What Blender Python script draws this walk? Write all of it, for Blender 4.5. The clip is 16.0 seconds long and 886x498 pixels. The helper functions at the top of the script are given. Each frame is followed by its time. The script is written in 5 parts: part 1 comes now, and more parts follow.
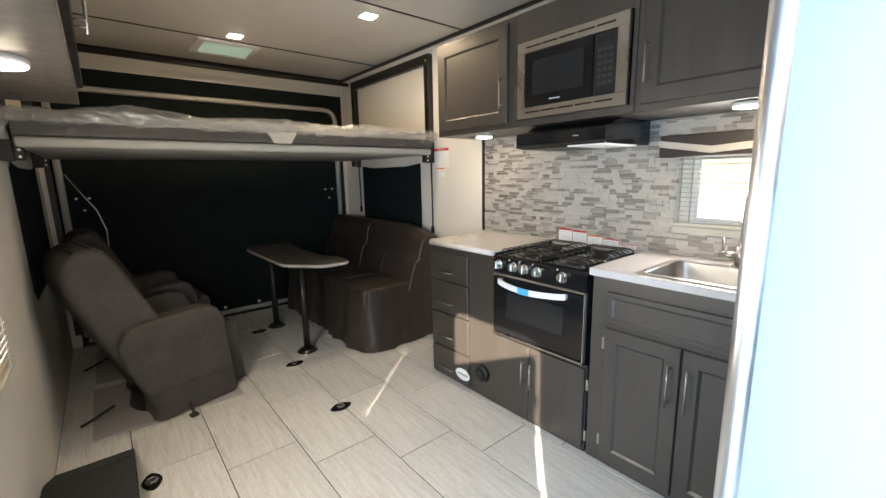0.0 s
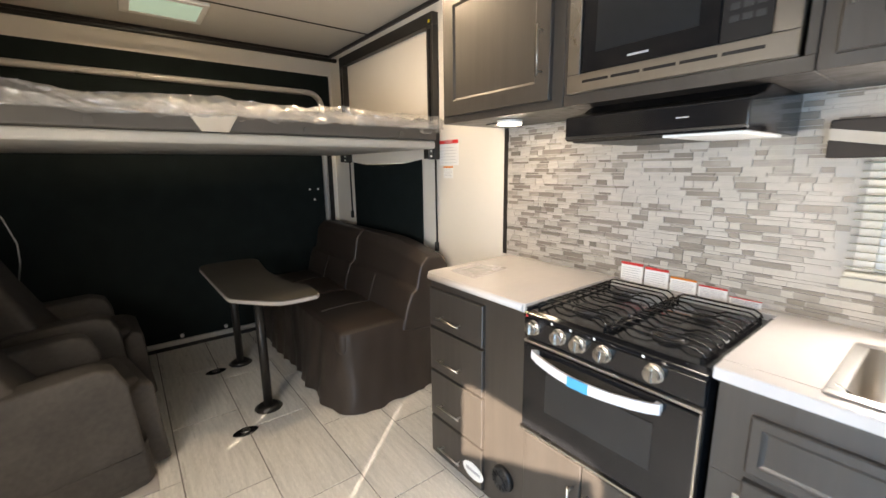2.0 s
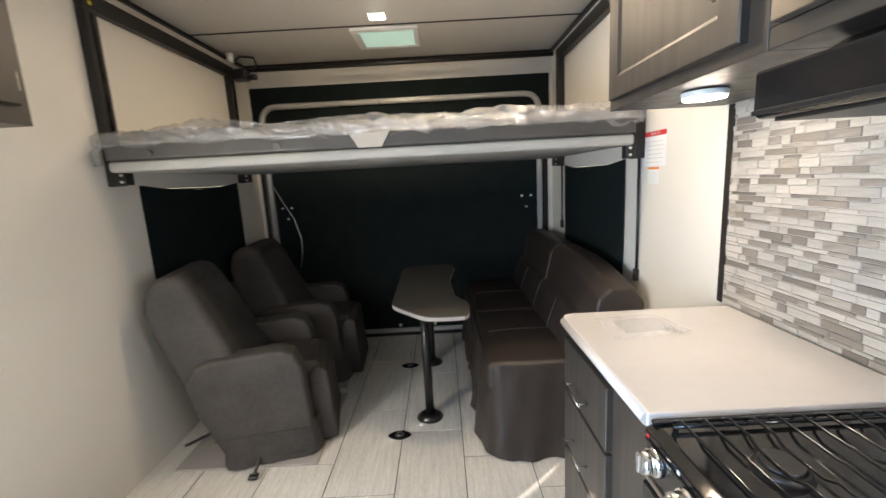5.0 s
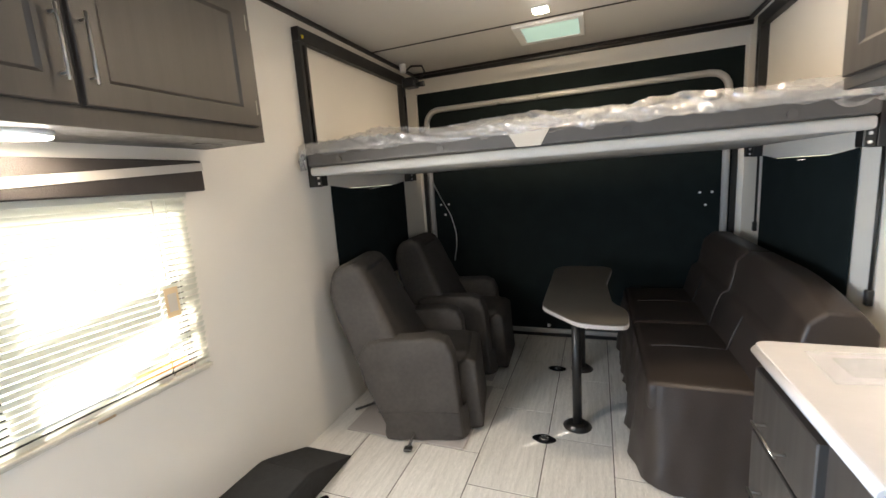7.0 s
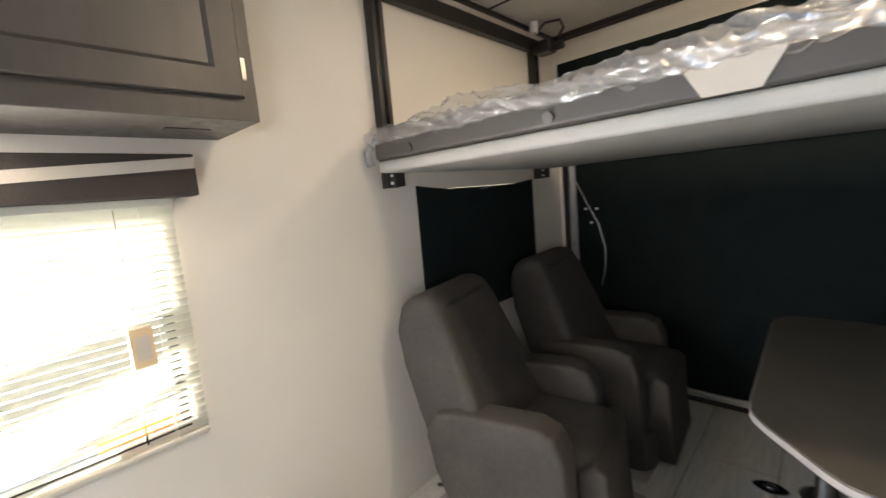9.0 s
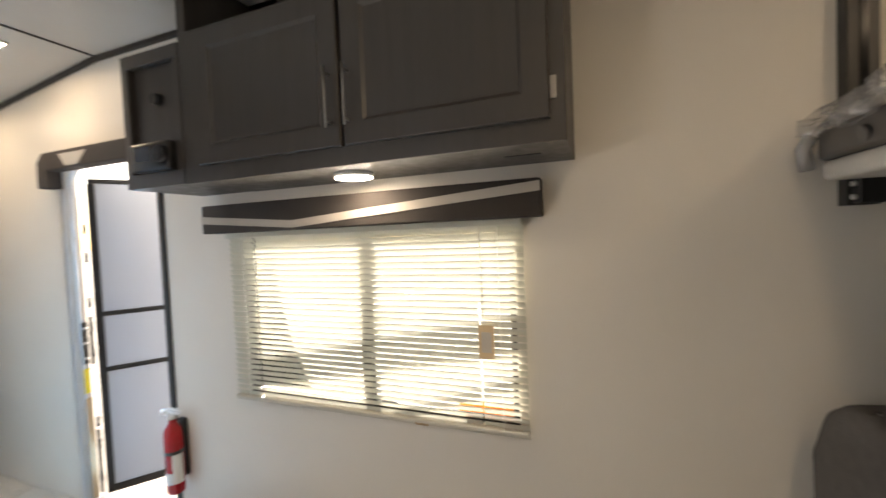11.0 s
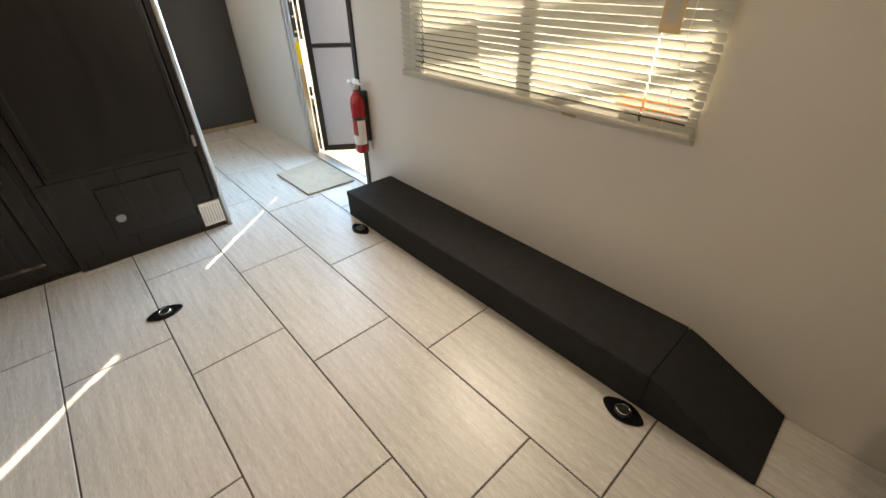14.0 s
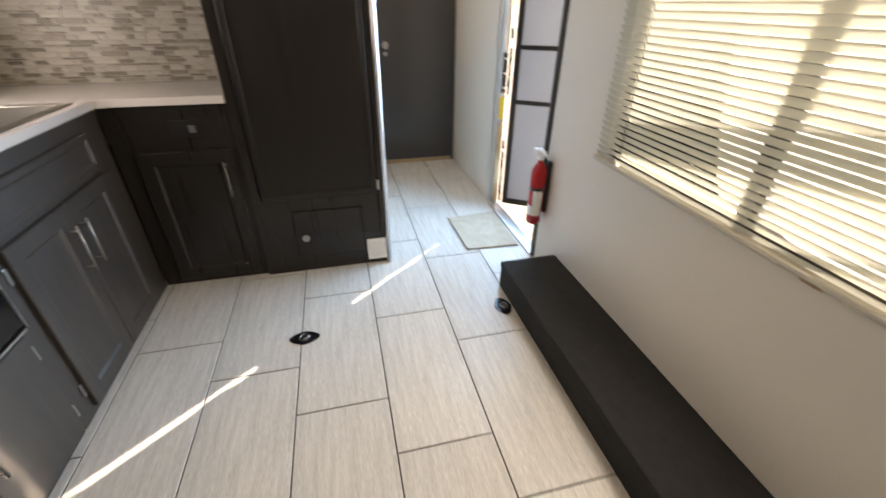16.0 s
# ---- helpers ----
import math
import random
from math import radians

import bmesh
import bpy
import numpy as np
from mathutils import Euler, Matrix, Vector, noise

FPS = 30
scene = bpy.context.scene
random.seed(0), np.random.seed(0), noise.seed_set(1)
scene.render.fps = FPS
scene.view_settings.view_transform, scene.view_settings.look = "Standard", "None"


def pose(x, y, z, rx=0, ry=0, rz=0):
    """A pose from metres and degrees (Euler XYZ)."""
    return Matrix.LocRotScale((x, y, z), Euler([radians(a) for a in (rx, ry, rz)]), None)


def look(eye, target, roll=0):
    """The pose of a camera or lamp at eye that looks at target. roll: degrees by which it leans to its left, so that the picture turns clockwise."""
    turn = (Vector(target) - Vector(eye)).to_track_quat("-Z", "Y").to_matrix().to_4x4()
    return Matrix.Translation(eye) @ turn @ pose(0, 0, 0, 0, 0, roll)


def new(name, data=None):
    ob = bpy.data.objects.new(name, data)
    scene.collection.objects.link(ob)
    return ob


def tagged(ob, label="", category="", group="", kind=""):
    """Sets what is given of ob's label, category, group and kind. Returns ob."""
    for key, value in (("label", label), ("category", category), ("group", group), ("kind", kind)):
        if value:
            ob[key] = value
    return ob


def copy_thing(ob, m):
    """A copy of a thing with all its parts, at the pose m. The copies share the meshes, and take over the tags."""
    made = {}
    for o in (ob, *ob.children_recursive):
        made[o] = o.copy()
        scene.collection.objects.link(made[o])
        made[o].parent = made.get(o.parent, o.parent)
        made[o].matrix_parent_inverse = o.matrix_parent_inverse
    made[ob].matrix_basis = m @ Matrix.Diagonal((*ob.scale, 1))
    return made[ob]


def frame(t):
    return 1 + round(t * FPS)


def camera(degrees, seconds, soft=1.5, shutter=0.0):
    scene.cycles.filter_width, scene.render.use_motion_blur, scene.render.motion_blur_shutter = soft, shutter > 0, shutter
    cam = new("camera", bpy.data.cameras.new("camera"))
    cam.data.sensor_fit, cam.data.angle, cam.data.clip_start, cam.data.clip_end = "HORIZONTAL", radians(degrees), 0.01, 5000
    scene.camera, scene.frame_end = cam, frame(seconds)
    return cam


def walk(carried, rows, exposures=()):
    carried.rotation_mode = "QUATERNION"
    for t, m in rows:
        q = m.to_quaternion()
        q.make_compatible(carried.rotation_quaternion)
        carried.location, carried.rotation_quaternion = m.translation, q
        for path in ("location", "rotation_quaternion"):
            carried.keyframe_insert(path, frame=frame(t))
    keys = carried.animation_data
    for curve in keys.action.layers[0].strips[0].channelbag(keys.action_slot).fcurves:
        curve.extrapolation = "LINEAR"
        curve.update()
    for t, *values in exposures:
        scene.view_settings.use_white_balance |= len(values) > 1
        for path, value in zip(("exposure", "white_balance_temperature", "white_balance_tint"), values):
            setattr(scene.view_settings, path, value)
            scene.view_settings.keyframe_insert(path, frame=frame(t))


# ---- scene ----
cam = camera(94.6, 16.0, shutter=0.4)
PATH = [
    (0, (0.315, 0.443, 1.276), (1.569, 1.959, 0.919), -1.1),
    (0.5, (0.385, 0.483, 1.272), (1.599, 2.026, 0.892), -1.1),
    (1, (0.515, 0.655, 1.295), (1.716, 2.206, 0.904), -1.1),
    (1.5, (0.67, 0.845, 1.306), (1.869, 2.396, 0.915), -0.9),
    (2, (0.863, 1.044, 1.323), (2.064, 2.595, 0.932), -0.7),
    (2.5, (1.031, 1.262, 1.33), (2.23, 2.813, 0.932), -0.6),
    (3, (1.188, 1.42, 1.326), (2.33, 3.016, 0.941), -0.6),
    (3.5, (1.34, 1.497, 1.341), (2.309, 3.205, 0.961), -1.1),
    (4, (1.417, 1.447, 1.329), (2.072, 3.299, 0.954), -1.8),
    (4.5, (1.461, 1.285, 1.331), (1.758, 3.229, 0.97), -2.7),
    (5, (1.493, 1.195, 1.336), (1.486, 3.165, 0.99), -3.1),
    (5.2, (1.521, 1.175, 1.35), (1.392, 3.14, 1.0), -3.3),
    (7.5, (1.451, 1.223, 1.363), (0.642, 3.023, 1.04), -3.8),
    (8, (1.413, 1.493, 1.365), (0.495, 3.241, 1.046), -3.7),
    (8.2, (1.383, 1.608, 1.353), (0.424, 3.334, 1.038), -3.9),
    (10.5, (1.313, 2.438, 1.32), (-0.68, 2.291, 1.224), -3.9),
    (11, (1.28, 2.522, 1.344), (-0.583, 1.798, 1.272), -2.4),
    (11.5, (1.279, 2.559, 1.331), (-0.388, 1.457, 1.237), -1.7),
    (12, (1.29, 2.572, 1.243), (-0.193, 1.243, 1.058), -1.1),
    (12.5, (1.258, 2.577, 1.159), (-0.098, 1.178, 0.709), -0.7),
    (13, (1.215, 2.593, 1.103), (-0.033, 1.233, 0.333), -0.8),
    (13.5, (1.201, 2.611, 1.077), (0.033, 1.333, 0.076), -0.6),
    (14, (1.2, 2.626, 1.077), (0.088, 1.407, -0.054), -0.4),
    (14.5, (1.189, 2.619, 1.076), (0.135, 1.405, -0.114), -0.3),
    (15, (1.12, 2.578, 1.121), (0.163, 1.298, -0.081), -0.1),
    (15.5, (1.045, 2.502, 1.172), (0.274, 1.069, 0.01), 0.4),
    (16, (0.959, 2.431, 1.203), (0.543, 0.768, 0.173), 0.5),
]
EXPOSURES = [(0, 2.8, 7200, 12), (1, 3.05, 7500, 14), (2, 3.15, 7500, 15), (3.0, 3.3, 7900, 16), (4.0, 3.4, 6900, 13), (5, 3.4, 6600, 12), (8.2, 3.6, 6600, 13), (10.4, 3.6, 6600, 14), (11.2, 2.35, 7700, 16), (12.0, 2.25, 8500, 17), (13, 2.15, 8200, 17), (14, 2.3, 8500, 16), (15, 2.3, 8200, 16), (16, 2.4, 7900, 17)]
walk(cam, [(t, look(eye, target, roll)) for t, eye, target, roll in PATH], EXPOSURES)

# ---- world, sun, lamps ----
SUN_WAY = Vector((0.762, 0.648, -0.520)).normalized()
world = bpy.data.worlds.new("sky")
scene.world = world
world.use_nodes = True
sky = world.node_tree.nodes.new("ShaderNodeTexSky")
sky.sky_type, sky.sun_disc = "NISHITA", False
sky.sun_elevation = math.asin(-SUN_WAY.z)
sky.sun_rotation = math.atan2(-SUN_WAY.x, -SUN_WAY.y)
back = world.node_tree.nodes["Background"]
world.node_tree.links.new(sky.outputs[0], back.inputs[0])
back.inputs[1].default_value = 0.05


def lamp(name, kind, m, energy, color=(1, 1, 1), size=0.1, size_y=0.0, spread=180):
    data = bpy.data.lights.new(name, kind)
    data.energy, data.color = energy, color
    if kind == "AREA":
        data.size, data.shape = size, "RECTANGLE" if size_y else "DISK"
        if size_y:
            data.size_y = size_y
        data.spread = radians(spread)
    ob = new(name, data)
    ob.matrix_world = m
    return ob


sun = lamp("sun", "SUN", SUN_WAY.to_track_quat("-Z", "Y").to_matrix().to_4x4(), 5.0, (1, 0.95, 0.87))
sun.data.angle = radians(0.5)

WARM = (1, 0.79, 0.53)
lamp("door_daylight", "AREA", look((0.03, 0.30, 0.9), (1.2, 0.52, 0.66)), 5.2, (0.32, 0.61, 1), 0.6, 1.5, 140)
lamp("window_daylight", "AREA", look((0.09, 1.72, 1.03), (1.2, 1.86, 0.97)), 2.8, (0.98, 0.97, 0.93), 0.5, 0.56)
lamp("sink_window_daylight", "AREA", look((2.368, 0.915, 1.19), (1.2, 0.915, 1.19)), 1.4, (0.95, 0.97, 1), 0.48, 0.27)

# ---- materials ----


def material(name, color, rough=0.5, metal=0.0, vary=0.0, scale=8.0, stretch=(1, 1, 1), bump=0.0, bump_scale=60.0,
             fine=0.0, emit=0.0, island=0.0, coat=0.0, spec=0.5, rough_vary=0.0, bump_stretch=None):
    """A procedural surface: broad variation, fine grain, relief and uneven gloss."""
    m = bpy.data.materials.new(name)
    m.use_nodes = True
    nt = m.node_tree
    b = nt.nodes["Principled BSDF"]
    b.inputs["Base Color"].default_value = (*color, 1)
    b.inputs["Roughness"].default_value = rough
    b.inputs["Metallic"].default_value = metal
    b.inputs["Specular IOR Level"].default_value = spec
    b.inputs["Coat Weight"].default_value = coat
    where = nt.nodes.new("ShaderNodeTexCoord").outputs["Object"]

    def noise_at(s, st, detail=4):
        mp = nt.nodes.new("ShaderNodeMapping")
        mp.inputs["Scale"].default_value = st
        nt.links.new(where, mp.inputs[0])
        n = nt.nodes.new("ShaderNodeTexNoise")
        n.inputs["Scale"].default_value, n.inputs["Detail"].default_value = s, detail
        nt.links.new(mp.outputs[0], n.inputs["Vector"])
        return n.outputs["Fac"]

    def ranged(sock, lo, hi, a=0.3, z=0.7):
        r = nt.nodes.new("ShaderNodeMapRange")
        r.inputs[1].default_value, r.inputs[2].default_value = a, z
        r.inputs[3].default_value, r.inputs[4].default_value = lo, hi
        nt.links.new(sock, r.inputs[0])
        return r.outputs[0]

    factors = []
    if vary:
        factors.append(ranged(noise_at(scale, stretch), 1 - vary, 1 + vary))
    if fine:
        factors.append(ranged(noise_at(scale * 9, stretch, 6), 1 - fine, 1 + fine))
    if island:
        factors.append(ranged(nt.nodes.new("ShaderNodeObjectInfo").outputs["Random"], 1 - island, 1 + island, 0, 1))
    if factors:
        f = factors[0]
        for other in factors[1:]:
            mul = nt.nodes.new("ShaderNodeMath")
            mul.operation = "MULTIPLY"
            nt.links.new(f, mul.inputs[0])
            nt.links.new(other, mul.inputs[1])
            f = mul.outputs[0]
        mix = nt.nodes.new("ShaderNodeVectorMath")
        mix.operation = "SCALE"
        mix.inputs[0].default_value = color
        nt.links.new(f, mix.inputs["Scale"])
        nt.links.new(mix.outputs[0], b.inputs["Base Color"])
    if rough_vary:
        nt.links.new(ranged(noise_at(scale * 0.7, stretch, 5), max(0.02, rough - rough_vary), min(1, rough + rough_vary)), b.inputs["Roughness"])
    if bump:
        bp = nt.nodes.new("ShaderNodeBump")
        bp.inputs["Strength"].default_value, bp.inputs["Distance"].default_value = bump, 0.004
        nt.links.new(noise_at(bump_scale, bump_stretch or stretch, 5), bp.inputs["Height"])
        nt.links.new(bp.outputs[0], b.inputs["Normal"])
    if emit:
        b.inputs["Emission Color"].default_value = (*color, 1)
        b.inputs["Emission Strength"].default_value = emit
    return m


WALL = material("wall_panel", (0.74, 0.70, 0.63), 0.45, vary=0.02, scale=3, bump=0.08, bump_scale=120, rough_vary=0.1)
CEIL = material("ceiling_panel", (0.60, 0.58, 0.54), 0.5, vary=0.02, scale=3, bump=0.06, bump_scale=90)
TILE = material("floor_tile", (0.60, 0.58, 0.54), 0.33, vary=0.13, scale=6, stretch=(9, 0.7, 1), fine=0.17, island=0.05, bump=0.10, bump_scale=30, rough_vary=0.1)
GROUT = material("floor_grout", (0.10, 0.09, 0.08), 0.8, vary=0.1)
WOOD = material("espresso_wood", (0.039, 0.032, 0.0265), 0.42, vary=0.10, scale=4, stretch=(10, 10, 0.6), fine=0.08, bump=0.006, bump_scale=25, rough_vary=0.07, spec=0.85)
# Espresso wood again, darkened for the shade on fronts facing away from daylight.
BASEW = material("shaded_espresso_wood", (0.016, 0.0135, 0.0115), 0.30, vary=0.06, scale=4, stretch=(10, 10, 0.6), fine=0.03, rough_vary=0.05, spec=0.4)
COUNTER = material("laminate_counter", (0.56, 0.535, 0.52), 0.26, vary=0.035, scale=2.5, stretch=(1, 1.8, 1), fine=0.012)
BLACK = material("black_plastic", (0.012, 0.012, 0.013), 0.35, vary=0.1)
GLOSS = material("black_enamel", (0.008, 0.008, 0.009), 0.12, vary=0.1, rough_vary=0.05)
STEEL = material("brushed_steel", (0.52, 0.50, 0.47), 0.3, 1.0, vary=0.02, scale=6, fine=0.02, rough_vary=0.04)
NICKEL = material("satin_nickel", (0.46, 0.44, 0.41), 0.32, 1.0, vary=0.05)
ALU = material("aluminium", (0.80, 0.80, 0.80), 0.38, 1.0, vary=0.06, scale=10, rough_vary=0.1)
POST = material("black_powder_coat", (0.012, 0.011, 0.010), 0.4, vary=0.1, bump=0.1, bump_scale=200)
SHADE = material("black_shade_cloth", (0.0088, 0.0136, 0.0138), 0.85, spec=0.15, vary=0.15, bump=0.1, bump_scale=300)
COVER = material("dark_slipcover", (0.046, 0.041, 0.037), 0.75, vary=0.2, scale=6, fine=0.15, bump=0.4, bump_scale=300)
LEATHER = material("brown_vinyl", (0.036, 0.027, 0.022), 0.42, vary=0.15, scale=5, bump=0.25, bump_scale=160)
CARPET = material("black_carpet", (0.019, 0.019, 0.019), 0.95, vary=0.2, scale=30, fine=0.3, bump=0.6, bump_scale=400)
# White panel given a grey colour to dim the strong door light on it.
HALLP = material("dimmed_hall_laminate", (0.25, 0.255, 0.262), 0.3, vary=0.02, scale=3, bump=0.05, bump_scale=90)
PANEL = material("white_panel", (0.82, 0.82, 0.80), 0.4, vary=0.02)
LED = material("led_lens", (1, 0.91, 0.76), 0.4, emit=9)
FOAM = material("bed_underside", (0.40, 0.39, 0.365), 0.6, vary=0.04)
VINYL = material("bed_face_vinyl", (0.075, 0.068, 0.062), 0.5, vary=0.1)
TABLE = material("table_laminate", (0.075, 0.067, 0.056), 0.42, vary=0.1)
RED = material("red_enamel", (0.42, 0.014, 0.018), 0.25, vary=0.05)
GROUNDM = material("pale_gravel", (0.30, 0.28, 0.25), 0.9, vary=0.2, scale=3, fine=0.3, bump=0.6, bump_scale=30)
SKIN = material("white_fibreglass", (0.8, 0.8, 0.8), 0.3, vary=0.03)

# ---- makers ----


def put(name, bm, mat, parent=None, label=""):
    me = bpy.data.meshes.new(name)
    bm.normal_update()
    bm.to_mesh(me)
    bm.free()
    me.materials.append(mat)
    ob = new(name, me)
    if parent:
        ob.parent = parent
        ob.matrix_parent_inverse = world_of(parent).inverted()
    if label:
        ob["label"] = label
    return ob


def world_of(ob):
    m = ob.matrix_basis.copy()
    return world_of(ob.parent) @ ob.matrix_parent_inverse @ m if ob.parent else m


def part(name, bm, mat, parent, label=""):
    return put(name, bm, mat, parent, label)


def thing(name, at, label, category, group="", kind=""):
    ob = new(name)
    ob.empty_display_size = 0.05
    ob.location = at
    return tagged(ob, label, category, group, kind)


def box(x0, x1, y0, y1, z0, z1, bevel=0.0, seg=1):
    bm = bmesh.new()
    bmesh.ops.create_cube(bm, size=1)
    for v in bm.verts:
        v.co = Vector(((x0 + x1) / 2 + v.co.x * (x1 - x0), (y0 + y1) / 2 + v.co.y * (y1 - y0), (z0 + z1) / 2 + v.co.z * (z1 - z0)))
    if bevel:
        bmesh.ops.bevel(bm, geom=bm.edges[:], offset=bevel, segments=seg, affect="EDGES", profile=0.6)
        if seg > 1:
            for f in bm.faces:
                f.smooth = True
    return bm


def cyl(a, b, r, seg=16, r2=None):
    """A rod from a to b."""
    a, b = Vector(a), Vector(b)
    bm = bmesh.new()
    bmesh.ops.create_cone(bm, cap_ends=True, segments=seg, radius1=r, radius2=r if r2 is None else r2, depth=(b - a).length)
    m = Matrix.Translation((a + b) / 2) @ (b - a).to_track_quat("Z", "Y").to_matrix().to_4x4()
    bmesh.ops.transform(bm, matrix=m, verts=bm.verts)
    for f in bm.faces:
        f.smooth = len(f.verts) == 4
    return bm


def join(*bms):
    out = bms[0]
    for o in bms[1:]:
        me = bpy.data.meshes.new("tmp")
        o.to_mesh(me)
        o.free()
        out.from_mesh(me)
        bpy.data.meshes.remove(me)
    return out


def tube(points, r, seg=10, closed=False):
    """A bent pipe through the points."""
    pts = [Vector(p) for p in points]
    bm = bmesh.new()
    rings = []
    up = None
    for i, p in enumerate(pts):
        d = (pts[min(i + 1, len(pts) - 1)] - pts[max(i - 1, 0)]).normalized()
        if up is None:
            up = d.orthogonal().normalized()
        up = (up - d * up.dot(d)).normalized()
        side = d.cross(up)
        rings.append([bm.verts.new(p + r * (math.cos(2 * math.pi * k / seg) * up + math.sin(2 * math.pi * k / seg) * side)) for k in range(seg)])
    for a, b in zip(rings, rings[1:]):
        for k in range(seg):
            f = bm.faces.new((a[k], a[(k + 1) % seg], b[(k + 1) % seg], b[k]))
            f.smooth = True
    bm.faces.new(rings[0][::-1])
    bm.faces.new(rings[-1])
    return bm


def prism(outline, axis, lo, hi, bevel=0.0, seg=2):
    """A flat outline of (u, v) pushed along an axis: x takes (y, z), y takes (x, z), z takes (x, y)."""
    def at(u, v, w):
        return {"x": (w, u, v), "y": (u, w, v), "z": (u, v, w)}[axis]
    bm = bmesh.new()
    a = [bm.verts.new(at(u, v, lo)) for u, v in outline]
    b = [bm.verts.new(at(u, v, hi)) for u, v in outline]
    bm.faces.new(a)
    bm.faces.new(b)
    for i in range(len(a)):
        j = (i + 1) % len(a)
        bm.faces.new((a[i], a[j], b[j], b[i]))
    bmesh.ops.recalc_face_normals(bm, faces=bm.faces)
    if bevel:
        bmesh.ops.bevel(bm, geom=bm.edges[:], offset=bevel, segments=seg, affect="EDGES", profile=0.6)
        bmesh.ops.recalc_face_normals(bm, faces=bm.faces)
    return bm


def structure(name, bm, mat, label=""):
    ob = put(name, bm, mat)
    return tagged(ob, label, "", "", "structure")


# ---- setting ----
W, REAR, FRONT, H = 2.41, 4.60, -1.045, 2.265
T = 0.05


def wall_with_holes(name, x0, x1, y0, y1, z0, z1, holes, mat, label):
    """A wall along y with openings (ya, yb, za, zb), built of butted blocks."""
    bms = []
    ys = sorted({y0, y1, *[h[0] for h in holes], *[h[1] for h in holes]})
    for a, b in zip(ys, ys[1:]):
        spans = sorted((h[2], h[3]) for h in holes if h[0] <= a and h[1] >= b)
        z = z0
        for lo, hi in spans:
            if lo > z:
                bms.append(box(x0, x1, a, b, z, lo))
            z = hi
        if z < z1:
            bms.append(box(x0, x1, a, b, z, z1))
    bm = join(*bms)
    bmesh.ops.remove_doubles(bm, verts=bm.verts, dist=1e-5)
    return structure(name, bm, mat, label)


wall_with_holes("wall_left", -T, 0, FRONT, REAR, -0.06, H, [(-0.058, 0.655, -0.06, 1.80), (1.13, 2.265, 0.71, 1.38), (3.26, 4.20, 0.72, 1.355)], WALL, "cream wall panel with door and windows")
wall_with_holes("wall_right", W, W + T, FRONT, REAR, -0.06, H, [(0.66, 1.175, 1.035, 1.345), (3.26, 4.20, 0.72, 1.355)], WALL, "cream wall panel behind the kitchen")
structure("wall_rear", join(box(0, 0.06, REAR, REAR + T, 0, H), box(2.34, W, REAR, REAR + T, 0, H), box(0.06, 2.34, REAR, REAR + T, 2.0, H)), WALL, "cream rear wall round the ramp door")
structure("wall_front", box(-T, W + T, FRONT - T, FRONT, -0.06, H), WALL, "cream front partition with bathroom door")
structure("wall_hall", box(0.776, 0.80, FRONT, 0.06, 0, H), WALL, "cream hallway wall beside the refrigerator")
structure("wall_partition", box(0.776, W, 0.06, 0.11, 0, H), WALL, "cream partition behind refrigerator and counter")
structure("ceiling", box(-T, W + T, 0.27, REAR + T, H, H + 0.06), CEIL, "white ceiling panels with dark seams")
structure("ceiling_front", prism([(0.27, H), (FRONT - T, H - 0.158), (FRONT - T, H + 0.06), (0.27, H + 0.06)], "x", -T, W + T), CEIL, "white sloping ceiling over the hallway")
structure("subfloor", box(-T, W + T, FRONT - T, REAR + T, -0.10, -0.003), GROUT, "dark grout between floor tiles")
structure("ground", box(-600, 600, -600, 600, -0.9, -0.8), GROUNDM, "pale gravel lot outside")

# ---- more makers ----


def kx(u, v, w):
    return (1.88 - w, u, v)


def ux(u, v, w):
    return (2.045 - w, u, v)


def lx(u, v, w):
    return (0.300 + w, u, v)


def fy(u, v, w):
    return (u, 0.54 + w, v)


def ly(u, v, w):
    return (u, 0.52 + w, v)


def panel_door(at, u0, u1, v0, v1, depth=0.018, rail=0.055, sink=0.007):
    """A shaker door: a slab with chamfered edge and a sunk centre panel."""
    bm = bmesh.new()

    def ring(i, w):
        return [bm.verts.new(at(u, v, w)) for u, v in ((u0 + i, v0 + i), (u1 - i, v0 + i), (u1 - i, v1 - i), (u0 + i, v1 - i))]
    rings = [ring(0, 0), ring(0, depth - 0.003), ring(0.003, depth)]
    if rail:
        rings += [ring(rail, depth), ring(rail + 0.004, depth - 0.003), ring(rail + 0.010, depth - sink)]
    for a, b in zip(rings, rings[1:]):
        for k in range(4):
            bm.faces.new((a[k], a[(k + 1) % 4], b[(k + 1) % 4], b[k]))
    bm.faces.new(rings[0])
    bm.faces.new(rings[-1])
    bmesh.ops.recalc_face_normals(bm, faces=bm.faces)
    return bm


def pull(at, u, v, length, upright=True, base=0.018, r=0.0037):
    """A slim bar pull on two posts."""
    a, b = ((u, v - length / 2), (u, v + length / 2)) if upright else ((u - length / 2, v), (u + length / 2, v))
    bms = [tube([at(*a, base + 0.026), at(*b, base + 0.026)], r, 8)]
    for p, q in ((a, b), (b, a)):
        pu, pv = p[0] + (q[0] - p[0]) * 0.1, p[1] + (q[1] - p[1]) * 0.1
        bms.append(tube([at(pu, pv, base - 0.001), at(pu, pv, base + 0.027)], r * 0.9, 8))
    return join(*bms)


def hinge(at, u, v):
    return join(prism([(u - 0.007, v - 0.026), (u + 0.007, v - 0.026), (u + 0.007, v + 0.026), (u - 0.007, v + 0.026)], "x", at(u, v, 0.0)[0], at(u, v, 0.006)[0], 0.002) if at in (kx, ux, lx)
                else box(u - 0.007, u + 0.007, at(u, v, 0)[1], at(u, v, 0.006)[1], v - 0.026, v + 0.026, 0.002))


